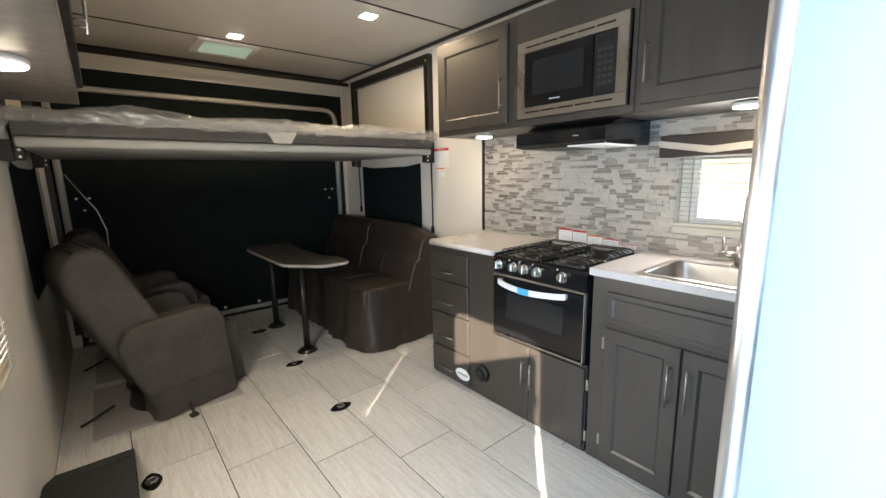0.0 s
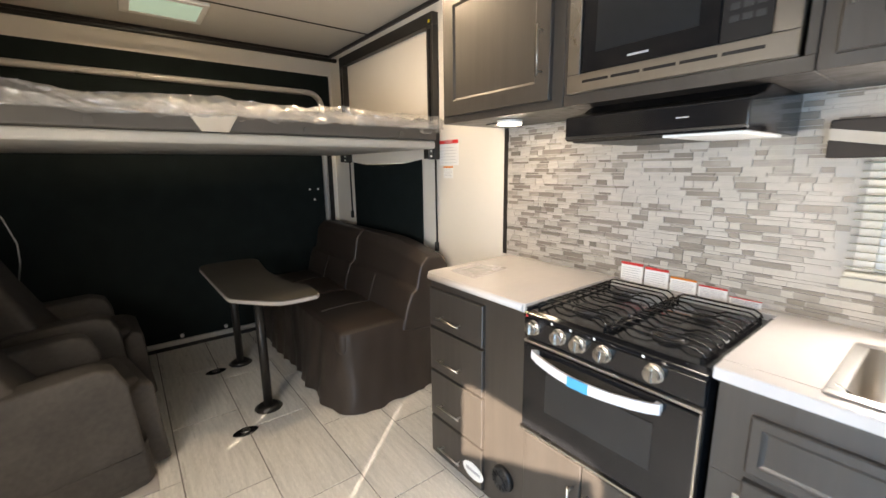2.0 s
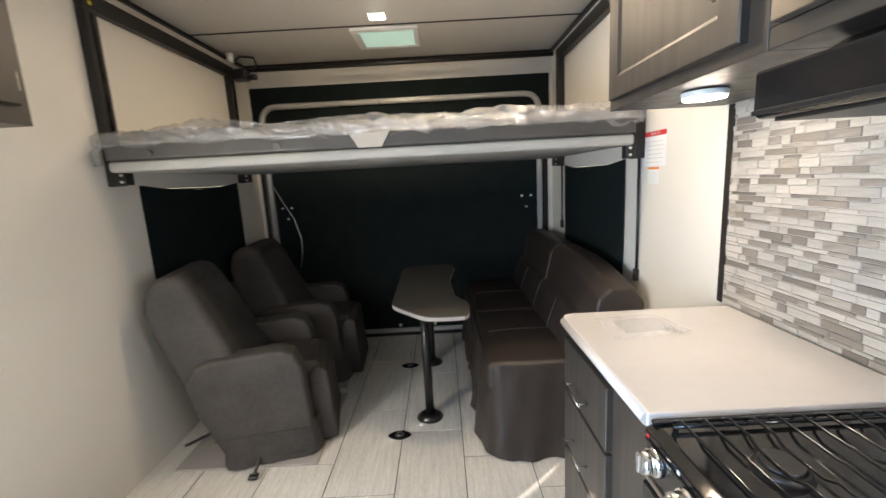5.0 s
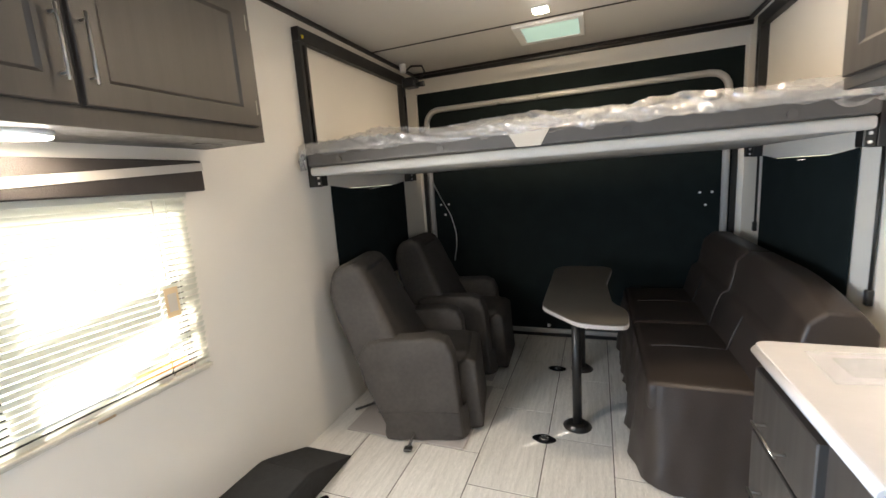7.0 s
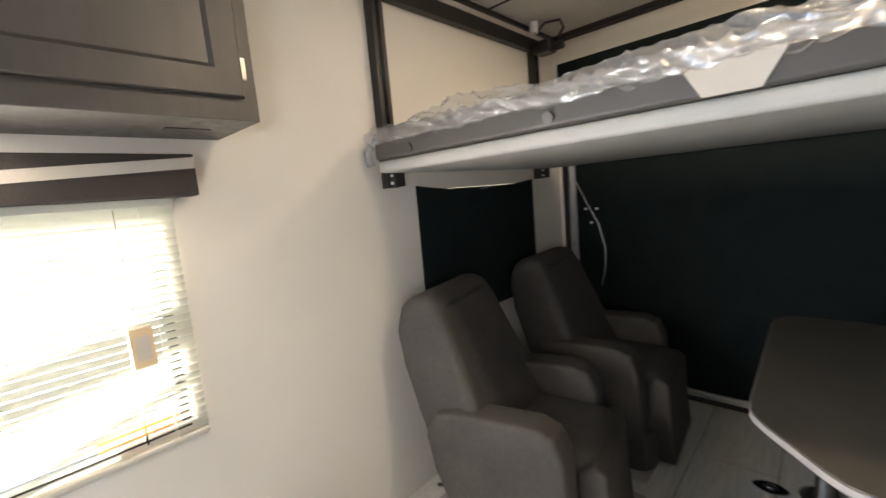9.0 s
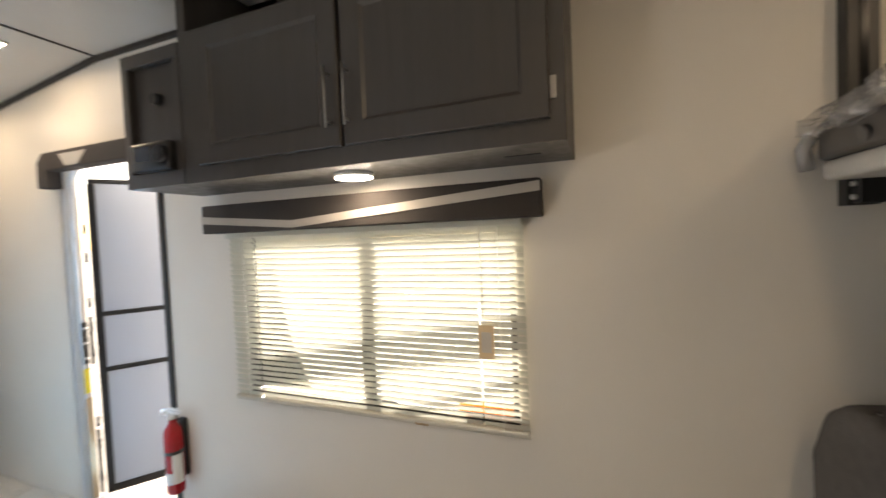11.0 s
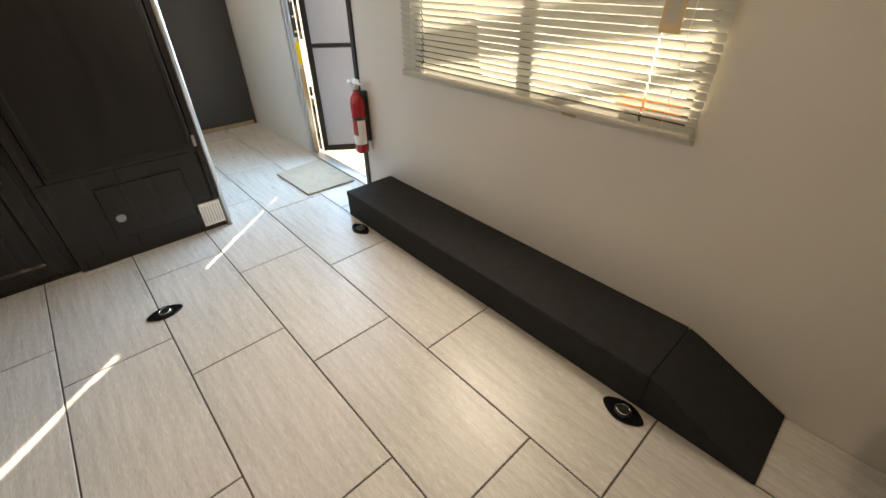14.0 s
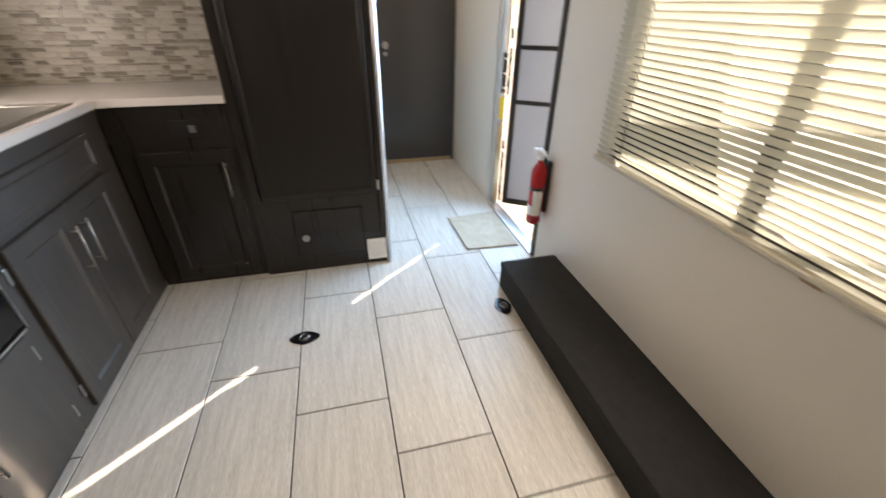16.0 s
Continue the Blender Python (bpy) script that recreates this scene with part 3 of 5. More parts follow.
part("cable", tube([(0.13, REAR - 0.03, 1.33), (0.20, REAR - 0.05, 1.20), (0.28, REAR - 0.06, 1.06), (0.32, REAR - 0.06, 0.90), (0.315, REAR - 0.06, 0.78), (0.29, REAR - 0.06, 0.66)], 0.004, 6), ALU, rd, "thin hanging steel cable")

bl = thing("bed_lift", (1.2, 3.7, 1.37), "black steel bed lift tracks on both walls", "bed lift")
for x0, x1, s in ((0.0, 0.045, 1), (W - 0.045, W, -1)):
    for y in (3.09, 4.29):
        part("post", box(x0, x1, y - 0.03, y + 0.03, 1.372, 2.12, 0.002), POST, bl)
        xi = x1 if s > 0 else x0
        part("groove", box(min(xi, xi + s * 0.003), max(xi, xi + s * 0.003), y - 0.008, y + 0.008, 1.40, 2.10), GLOSS, bl)
        part("bracket", box(min(xi, xi + s * 0.035), max(xi, xi + s * 0.035), y - 0.024, y + 0.03, 1.375, 1.455, 0.003), POST, bl)
        for dz in (1.39, 1.42):
            part("bolt", cyl((xi + s * 0.02, y - 0.0235, dz), (xi + s * 0.02, y - 0.032, dz), 0.006, 8), ALU, bl)
    part("top_beam", box(x0, x1, 3.06, 4.32, 2.12, 2.19, 0.003), POST, bl)
part("cross_tube", cyl((0.05, 4.34, 2.17), (2.35, 4.34, 2.17), 0.016), POST, bl)
part("motor", join(box(0.05, 0.16, 4.24, 4.34, 2.09, 2.16, 0.01), cyl((0.16, 4.29, 2.11), (0.22, 4.29, 2.11), 0.02)), BLACK, bl)
part("motor_cable", tube([(0.10, 4.22, 2.20), (0.16, 4.20, 2.225), (0.24, 4.22, 2.22), (0.25, 4.24, 2.18), (0.20, 4.27, 2.15)], 0.008, 8), BLACK, bl)
part("junction_cap", cyl((0.09, 4.2, 2.19), (0.09, 4.2, 2.25), 0.024), PANEL, bl)
for y, z0 in ((3.09, 0.84), (4.29, 0.95)):
    part("strap", join(tube([(W - 0.012, y, 1.372), (W - 0.012, y - 0.004, z0)], 0.006, 6), box(W - 0.024, W - 0.001, y - 0.014, y + 0.010, z0 - 0.04, z0 + 0.02, 0.004)), POST, bl)
for y, c in ((3.09, YELLOW),):
    for x in (0.0455, W - 0.0475):
        part("dot", box(x, x + 0.002, y - 0.008, y + 0.008, 2.135, 2.151), YELLOW, bl)

bed = thing("lift_bed", (1.2, 3.65, 1.42), "raised full-width bed wrapped in clear plastic", "bed")
part("deck", box(0.058, 2.338, 3.004, 4.36, 1.430, 1.476, 0.018, 4), FOAM, bed, "pale underside")
part("front_rail", prism([(3.0, 1.484), (3.012, 1.477), (3.06, 1.477), (3.06, 1.538), (3.0, 1.545)], "x", 0.055, 2.34, 0.006), VINYL, bed, "dark grey vinyl front edge")
part("side_rail", box(0.05, 0.075, 3.06, 4.36, 1.4765, 1.535), VINYL, bed)
part("side_rail", box(2.32, 2.345, 3.06, 4.36, 1.4765, 1.535), VINYL, bed)
part("badge", prism([(1.108, 1.547), (1.288, 1.547), (1.248, 1.478), (1.148, 1.478)], "y", 2.994, 3.003, 0.002), CHEV, bed, "pale trapezoid patch")
for xx in (0.25, 0.80, 1.58, 2.1):
    part("button", cyl((xx, 3.0, 1.505), (xx, 2.992, 1.503), 0.016, 12), VINYL, bed)
part("mattress", box(0.09, 2.31, 3.05, 4.33, 1.47, 1.555, 0.03, 3), MATT, bed)


def crumpled(x0, x1, y0, y1, z, nx, ny):
    bm = bmesh.new()
    rows = []
    for j in range(ny + 1):
        row = []
        for i in range(nx + 1):
            x, y = x0 + (x1 - x0) * i / nx, y0 + (y1 - y0) * j / ny
            p = Vector((x * 9, y * 9, 1.7))
            q = Vector((x * 8 + 0.8 * noise.noise(p * 0.6), y * 15 + 1.2 * noise.noise(p * 0.5), 0.3))
            h = 0.030 * (1 - abs(noise.noise(q))) ** 3 + 0.020 * (1 - abs(noise.noise(q * 2.3 + Vector((2, 1, 0))))) ** 4 + 0.005 * (1 - abs(noise.noise(q * 5.1))) ** 3 - 0.010
            drop = 0.0
            edge_d = (y - y0) / 0.08
            if edge_d < 1:
                drop = (1 - edge_d) ** 1.6 * (0.055 + 0.02 * noise.noise(Vector((x * 6, 0, 5))))
            row.append(bm.verts.new((x + 0.01 * noise.noise(p * 2), y + 0.012 * noise.noise(p * 3 + Vector((4, 0, 0))), z + h - drop)))
        rows.append(row)
    for a, b in zip(rows, rows[1:]):
        for i in range(nx):
            f = bm.faces.new((a[i], a[i + 1], b[i + 1], b[i]))
            f.smooth = True
    return bm


part("plastic_wrap", crumpled(0.03, 2.37, 2.992, 4.35, 1.578, 300, 110), WRAP, bed, "crumpled clear plastic wrap")
def pleated(x0, x1, y, z0, z1, nx, nz):
    """A hanging crinkled edge of plastic sheet."""
    bm = bmesh.new()
    rows = []
    for j in range(nz + 1):
        v = j / nz
        row = []
        for i in range(nx + 1):
            x = x0 + (x1 - x0) * i / nx
            q = Vector((x * 11 + v * 1.6, v * 1.7 + 0.6 * noise.noise(Vector((x * 4, v, 0))), 0.4))
            ridge = (1 - abs(noise.noise(q))) ** 3
            fine_ridge = (1 - abs(noise.noise(q * 2.1 + Vector((5, 0, 0))))) ** 4
            out = 0.022 * ridge + 0.013 * fine_ridge + 0.02 * math.sin(math.pi * v)
            top = z1 + 0.030 * noise.noise(Vector((x * 3, 0, 9))) + 0.010 * noise.noise(Vector((x * 11, 0, 9)))
            low = z0 + 0.012 * noise.noise(Vector((x * 5, 4, 9)))
            row.append(bm.verts.new((x, y - out + 0.03 * v, low + (top - low) * v + 0.006 * fine_ridge)))
        rows.append(row)
    for a, b in zip(rows, rows[1:]):
        for i in range(nx):
            bm.faces.new((a[i], a[i + 1], b[i + 1], b[i])).smooth = True
    return bm


part("wrap_edge", pleated(0.03, 2.37, 2.998, 1.533, 1.612, 420, 16), WRAP, bed, "crinkled edge of plastic wrap")
part("plastic_flap", tube([(0.045, 2.992, 1.54), (0.03, 2.982, 1.51), (0.035, 2.988, 1.46)], 0.016, 7), WRAP, bed)


def cushion(x0, x1, y0, y1, z0, z1, r=0.04, puff=0.0):
    bm = box(x0, x1, y0, y1, z0, z1, r, 4)
    bmesh.ops.subdivide_edges(bm, edges=[e for e in bm.edges if e.calc_length() > 0.12], cuts=5, use_grid_fill=True)
    cx, cy = (x0 + x1) / 2, (y0 + y1) / 2
    for v in bm.verts:
        a = max(0, 1 - ((v.co.x - cx) / (x1 - x0) * 2) ** 2) * max(0, 1 - ((v.co.y - cy) / (y1 - y0) * 2) ** 2)
        if v.co.z > (z0 + z1) / 2:
            v.co.z += puff * a
        v.co += 0.004 * Vector((noise.noise(v.co * 9), noise.noise(v.co * 9 + Vector((3, 0, 0))), noise.noise(v.co * 9 + Vector((0, 3, 0)))))
    for f in bm.faces:
        f.smooth = True
    return bm


# Sofa along the right wall, with draped front end.
sofa = thing("sofa", (2.0, 3.75, 0), "dark brown vinyl sofa with draped skirt", "sofa")
part("base", box(1.72, 2.36, 2.99, 4.52, 0.02, 0.36, 0.02, 2), LEATHER, sofa)
part("seat_cushion", cushion(1.66, 2.16, 2.965, 3.73, 0.34, 0.47, 0.035, 0.012), LEATHER, sofa)
part("seat_cushion", cushion(1.66, 2.16, 3.735, 4.50, 0.34, 0.47, 0.035, 0.012), LEATHER, sofa)


def back_cushion(y0, y1):
    bm = prism([(2.03, 0.40), (2.075, 0.58), (2.10, 0.65), (2.135, 0.668), (2.165, 0.83), (2.22, 0.885), (2.32, 0.88), (2.37, 0.80), (2.37, 0.36)], "y", y0, y1, 0.016, 3)
    bmesh.ops.subdivide_edges(bm, edges=[e for e in bm.edges if e.calc_length() > 0.3], cuts=8, use_grid_fill=True)
    for v in bm.verts:
        if v.co.y < 3.45:
            v.co.z -= 0.55 * max(0, v.co.z - 0.40) * (3.45 - v.co.y) ** 2
    for f in bm.faces:
        f.smooth = True
    return bm


part("back_cushion", back_cushion(2.935, 3.74), LEATHER, sofa)
part("back_cushion", back_cushion(3.745, 4.50), LEATHER, sofa)


def drape(pts, z0, z1, folds, deep, out, flare=0.012):
    """A hanging skirt along a line of (x, y), with soft folds that grow towards its hem."""
    bm = bmesh.new()
    grid = []
    n = 72
    lens = [0]
    for a, b in zip(pts, pts[1:]):
        lens.append(lens[-1] + math.dist(a, b))
    for k in range(n + 1):
        s = lens[-1] * k / n
        i = max(j for j in range(len(pts) - 1) if lens[j] <= s + 1e-9)
        q = (s - lens[i]) / (lens[i + 1] - lens[i])
        x, y = pts[i][0] + (pts[i + 1][0] - pts[i][0]) * q, pts[i][1] + (pts[i + 1][1] - pts[i][1]) * q
        dx, dy = pts[i + 1][0] - pts[i][0], pts[i + 1][1] - pts[i][1]
        ln = math.hypot(dx, dy)
        nx_, ny_ = dy / ln * out, -dx / ln * out
        col = []
        for j in range(15):
            h = j / 14
            fold = math.sin(s * folds + 1.9 * math.sin(s * 5) + 0.5 * h)
            ridge = (1 - abs(noise.noise(Vector((s * 8 + 0.5 * h, h * 0.9, 2))))) ** 4
            w = deep * (h ** 0.6 * (0.45 * fold + 0.9 * ridge - 0.5) + 0.30 * ridge * math.sin(math.pi * min(1, h * 2.4))) + flare * h
            col.append(bm.verts.new((x + nx_ * w, y + ny_ * w, z1 + (z0 - z1) * h)))
        grid.append(col)
    for a, b in zip(grid, grid[1:]):
        for j in range(14):
            f = bm.faces.new((a[j], b[j], b[j + 1], a[j + 1]))
            f.smooth = True
    return bm


part("skirt", drape([(1.655, 4.45), (1.66, 3.02), (1.70, 2.962), (2.14, 2.955), (2.36, 2.965)], 0.006, 0.462, 15, 0.030, 1, 0.040), LEATHER, sofa, "draped vinyl skirt")
for y in (3.36, 4.12):
    part("piping", tube([(2.032, y, 0.46), (2.062, y, 0.56), (2.094, y, 0.648)], 0.004, 6), COVER, sofa)
    part("piping", tube([(1.72, y, 0.478), (1.88, y, 0.486), (2.03, y, 0.482)], 0.0032, 6), COVER, sofa)

# Table on two posts.


def softened(outline, times=2):
    """The outline with its corners cut round."""
    for _ in range(times):
        out = []
        for (ax, ay), (bx, by) in zip(outline, outline[1:] + outline[:1]):
            d = math.dist((ax, ay), (bx, by))
            q = min(0.25, 0.03 / d)
            out += [(ax + (bx - ax) * q, ay + (by - ay) * q), (bx - (bx - ax) * q, by - (by - ay) * q)]
        outline = out
    return outline


table = thing("dining_table", (1.37, 3.6, 0), "grey-brown table with notched edge on two posts", "table")
part("tabletop", prism(softened([(1.205, 3.22), (1.39, 3.002), (1.592, 2.998), (1.602, 3.21), (1.535, 3.33), (1.515, 3.70), (1.56, 4.10), (1.50, 4.16), (1.25, 4.16), (1.19, 4.08)]), "z", 0.676, 0.702, 0.003), TABLE, table)
part("edge_band", prism(softened([(1.203, 3.219), (1.389, 3.000), (1.594, 2.996), (1.604, 3.21), (1.537, 3.33), (1.517, 3.70), (1.562, 4.10), (1.501, 4.162), (1.249, 4.162), (1.188, 4.08)]), "z", 0.681, 0.697), BOARD, table)
for y in (3.325, 4.02):
    part("post", cyl((1.362, y, 0.01), (1.362, y, 0.676), 0.024, 20), POST, table)
    part("base_flange", cyl((1.362, y, 0.0), (1.362, y, 0.022), 0.075, 24, 0.045), POST, table)
    part("top_flange", cyl((1.362, y, 0.655), (1.362, y, 0.6755), 0.04, 24, 0.07), POST, table)


def rounded(outline, y0, y1, r=0.035, seg=4):
    bm = prism(outline, "y", y0, y1, r, seg)
    for f in bm.faces:
        f.smooth = True
    return bm


def recliner():
    c = thing("recliner_chair", (0.45, 3.34, 0), "dark grey recliner chair under a fitted slipcover", "chair", "recliner chairs")
    back = rounded([(0.33, 0.16), (0.20, 0.44), (0.105, 0.70), (0.072, 0.84), (0.10, 0.955), (0.17, 1.0), (0.25, 0.985), (0.30, 0.90), (0.42, 0.60), (0.52, 0.42), (0.52, 0.22)], 3.06, 3.62, 0.05, 5)
    bmesh.ops.subdivide_edges(back, edges=[e for e in back.edges if e.calc_length() > 0.2], cuts=5, use_grid_fill=True)
    for v in back.verts:
        v.co.y = 3.34 + (v.co.y - 3.34) * (1.0 - 0.20 * max(0.0, v.co.z - 0.50) / 0.5)
        if v.co.z > 0.5:
            v.co.z = 0.5 + (v.co.z - 0.5) * 0.93
        v.co += 0.004 * noise.noise(v.co * 8) * Vector((1, 0, 0.5))
    part("backrest", back, COVER, c)
    part("seat", cushion(0.42, 0.80, 3.16, 3.52, 0.30, 0.445, 0.04, 0.015), COVER, c)
    for y0, y1 in ((3.03, 3.155), (3.525, 3.65)):
        part("armrest", rounded([(0.37, 0.03), (0.25, 0.33), (0.225, 0.46), (0.27, 0.545), (0.36, 0.565), (0.64, 0.575), (0.705, 0.55), (0.735, 0.48), (0.765, 0.03)], y0, y1, 0.022, 4), COVER, c)
        yo = y0 - 0.001 if y0 < 3.3 else y1 + 0.001
        part("seam", tube([(0.315, yo, 0.17), (0.55, yo, 0.172), (0.752, yo, 0.17)], 0.0028, 6), COVER, c)
    part("footrest", rounded([(0.74, 0.09), (0.745, 0.39), (0.79, 0.43), (0.84, 0.40), (0.85, 0.20), (0.865, 0.025), (0.75, 0.025)], 3.13, 3.55, 0.018, 3), COVER, c)
    part("skirt", drape([(0.37, 3.645), (0.35, 3.04), (0.38, 3.035), (0.75, 3.04), (0.78, 3.10), (0.79, 3.58), (0.75, 3.645)], 0.016, 0.19, 12, 0.010, 1), COVER, c, "pleated slipcover skirt")
    part("base_ring", cyl((0.52, 3.34, 0.012), (0.52, 3.34, 0.10), 0.22, 24, 0.2), POST, c)
    part("release_lever", join(tube([(0.50, 3.10, 0.09), (0.50, 3.04, 0.055), (0.485, 2.95, 0.022)], 0.008, 8), box(0.462, 0.505, 2.925, 2.965, 0.013, 0.028, 0.005)), POST, c, "black foot lever")
    part("release_lever", join(tube([(0.22, 3.26, 0.09), (0.14, 3.28, 0.05), (0.075, 3.295, 0.022)], 0.008, 8)), POST, c)
    return c


ch = recliner()
ch.rotation_euler = (0, 0, radians(12))
ch.location = (0.44, 3.26, 0)
copy_thing(ch, pose(0.45, 4.04, 0, 0, 0, 4))
bo = thing("floor_board", (0.45, 3.3, 0), "thin grey protective board under the chairs", "board")
part("sheet", box(0.13, 0.825, 2.965, 3.62, 0.001, 0.010, 0.002), BOARD, bo)
part("sheet", box(0.14, 0.80, 3.70, 4.36, 0.001, 0.010, 0.002), BOARD, bo)

# Floor anchors.


def anchor(x, y, turned=False):
    a = thing("floor_anchor", (x, y, 0), "black recessed tie-down anchor in the floor", "anchor", "floor anchors")
    sx, sy = (0.038, 0.062) if turned else (0.062, 0.038)
    out = [(x + sx * math.copysign(abs(math.cos(t)) ** 1.25, math.cos(t)), y + sy * math.copysign(abs(math.sin(t)) ** 1.25, math.sin(t))) for t in [2 * math.pi * k / 28 for k in range(28)]]
    part("plate", prism(out, "z", 0.0, 0.006, 0.001, 1), GLOSS, a)
    part("dish", cyl((x, y, 0.0045), (x, y, 0.0085), 0.026, 20, 0.022), POST, a)
    part("ring", tube([(x + 0.018 * math.cos(t), y + 0.018 * math.sin(t), 0.011) for t in [2 * math.pi * k / 16 for k in range(17)]], 0.003, 6), KNOB, a)


for x, y in ((1.207, 1.062), (1.203, 2.445), (1.204, 3.16), (1.20, 3.975), (0.325, 1.054), (0.328, 2.448)):
    anchor(x, y, x < 0.5)

wh = thing("wheel_well", (0.14, 1.8, 0), "black carpeted wheel well box along the wall", "wheel well")
part("top", box(0.001, 0.284, 0.886, 2.47, 0.112, 0.138, 0.006, 2), CARPET, wh)
part("front_face", box(0.262, 0.281, 0.890, 2.47, 0.0, 0.112), CARPET, wh)
part("end_face", box(0.001, 0.262, 0.890, 0.908, 0.0, 0.112), CARPET, wh)
part("ramp", prism([(2.471, 0.0), (2.471, 0.137), (2.52, 0.120), (2.775, 0.006), (2.775, 0.0)], "x", 0.001, 0.283, 0.004), CARPET, wh, "sloping tail end")

mt = thing("door_mat", (0.18, 0.33, 0), "beige woven mat inside the entry door", "mat")
part("weave", prism([(0.035, 0.10), (0.35, 0.13), (0.34, 0.535), (0.04, 0.55)], "z", 0.001, 0.012, 0.003), MAT, mt)

# ---- kitchen ----


def cabinet(name, at_, label, body_boxes, group="", wood=None):
    c = thing(name, at_, label, "cabinet", group)
    for k, b in enumerate(body_boxes):
        part("panel" if k else "body", box(*b, 0.0015), wood or WOOD, c)
    return c


# Drawer unit beside the stove.
dr = cabinet("drawer_cabinet", (2.13, 2.17, 0), "dark wood drawer cabinet with nickel pulls", [(1.88, 2.39, 1.892, 2.445, 0.0, 0.848)])
for z0, z1 in ((0.645, 0.815), (0.44, 0.635), (0.215, 0.43), (0.02, 0.205)):
    d = part("drawer", panel_door(kx, 2.10, 2.435, z0, z1, 0.018, 0.0), WOOD, dr)
    part("handle", pull(kx, 2.285, (z0 + z1) / 2 - 0.03, 0.145, False, 0.018, 0.0033), NICKEL, d, "nickel bar pull")
part("round_label", prism([(2.148 + 0.062 * math.cos(t), 0.085 + 0.036 * math.sin(t)) for t in [2 * math.pi * k / 28 for k in range(28)]], "x", 1.8605, 1.862), PAPER, dr, "white oval label")
part("label_print", box(1.8600, 1.8604, 2.105, 2.19, 0.078, 0.092), INK, dr)
vent = part("round_vent", join(cyl((1.88, 1.995, 0.145), (1.862, 1.995, 0.145), 0.052, 28, 0.046), cyl((1.862, 1.995, 0.145), (1.856, 1.995, 0.145), 0.018, 16)), BLACK, dr, "black round vent")
for k in range(6):
    t = math.pi * k / 6
    part("vane", tube([(1.859, 1.995 - 0.04 * math.cos(t), 0.145 - 0.04 * math.sin(t)), (1.859, 1.995 + 0.04 * math.cos(t), 0.145 + 0.04 * math.sin(t))], 0.002, 5), BLACK, vent)

# Cabinet below the oven.
oc = cabinet("oven_cabinet", (2.13, 1.62, 0), "dark wood cabinet with two small doors under oven", [(1.88, 2.39, 1.345, 1.89, 0.0, 0.425)])
for y0, y1, hy in ((1.66, 1.885, 1.685), (1.35, 1.655, 1.632)):
    d = part("door", panel_door(kx, y0, y1, 0.03, 0.415, 0.016, 0.0), WOOD, oc)
    part("handle", pull(kx, hy, 0.275, 0.13, True, 0.016), NICKEL, d, "nickel bar pull")
for z in (0.34, 0.09):
    part("hinge", hinge(kx, 1.340, z), NICKEL, oc)

# Sink cabinet.
sc = cabinet("sink_cabinet", (2.13, 0.95, 0), "dark wood sink cabinet with shaker doors", [(1.88, 2.39, 0.525, 1.335, 0.0, 0.62), (1.88, 1.90, 0.525, 1.335, 0.62, 0.848), (1.90, 2.39, 1.315, 1.335, 0.62, 0.848)])
part("drawer_front", panel_door(kx, 0.66, 1.265, 0.655, 0.79, 0.014, 0.022, 0.006), WOOD, sc, "false drawer front")
for y0, y1, hy in ((0.968, 1.265, 1.0), (0.66, 0.962, 0.935)):
    d = part("door", panel_door(kx, y0, y1, 0.03, 0.635, 0.018, 0.055), WOOD, sc)
    part("handle", pull(kx, hy, 0.485, 0.17), NICKEL, d, "nickel bar pull")
for z in (0.56, 0.11):
    part("hinge", hinge(kx, 0.65, z), NICKEL, sc)
    part("hinge", hinge(kx, 1.274, z), NICKEL, sc)

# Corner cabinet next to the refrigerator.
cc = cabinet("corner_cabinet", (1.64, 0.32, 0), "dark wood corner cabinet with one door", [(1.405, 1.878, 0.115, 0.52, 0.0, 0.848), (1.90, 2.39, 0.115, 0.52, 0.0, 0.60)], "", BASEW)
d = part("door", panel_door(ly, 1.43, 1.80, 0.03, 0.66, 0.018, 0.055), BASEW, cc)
part("handle", pull(ly, 1.465, 0.53, 0.16), NICKEL, d, "nickel bar pull")
sw = part("outlet", box(1.53, 1.64, 0.52, 0.527, 0.715, 0.785, 0.002), BLACK, cc, "black outlet plate")
part("rocker", box(1.545, 1.57, 0.527, 0.531, 0.735, 0.765, 0.001), NICKEL, sw)

# Worktop: pieces round stove and sink.
wt = thing("worktop", (2.13, 1.3, 0.85), "pale marbled laminate worktop with rounded corner", "worktop")
CX = 1.858
corner = [(CX + 0.035 * (1 - math.sin(a)), 2.462 - 0.035 * (1 - math.cos(a))) for a in (1.5708, 1.2, 0.8, 0.4, 0.0)]
part("slab", prism([(CX, 1.893)] + corner + [(2.398, 2.462), (2.398, 1.893)], "z", 0.849, 0.88, 0.004), COUNTER, wt)
part("slab", box(2.345, 2.398, 1.345, 1.8925, 0.849, 0.88, 0.0), COUNTER, wt)
SX0, SX1, SY0, SY1 = 1.913, 2.243, 0.64, 1.148
part("slab", join(box(CX, SX0, 0.56, 1.3445, 0.849, 0.88, 0.003), box(SX1, 2.398, 0.56, 1.3445, 0.849, 0.88), box(SX0, SX1, SY1, 1.3445, 0.849, 0.88), box(SX0, SX1, 0.56, SY0, 0.849, 0.88)), COUNTER, wt)
part("slab", prism([(1.405, 0.12), (2.398, 0.12), (2.398, 0.5598), (1.85, 0.5598), (1.80, 0.548), (1.405, 0.548)], "z", 0.849, 0.88, 0.003), COUNTER, wt)
part("nosing", cyl((CX + 0.004, 1.90, 0.8645), (CX + 0.004, 2.43, 0.8645), 0.0145, 12), COUNTER, wt)

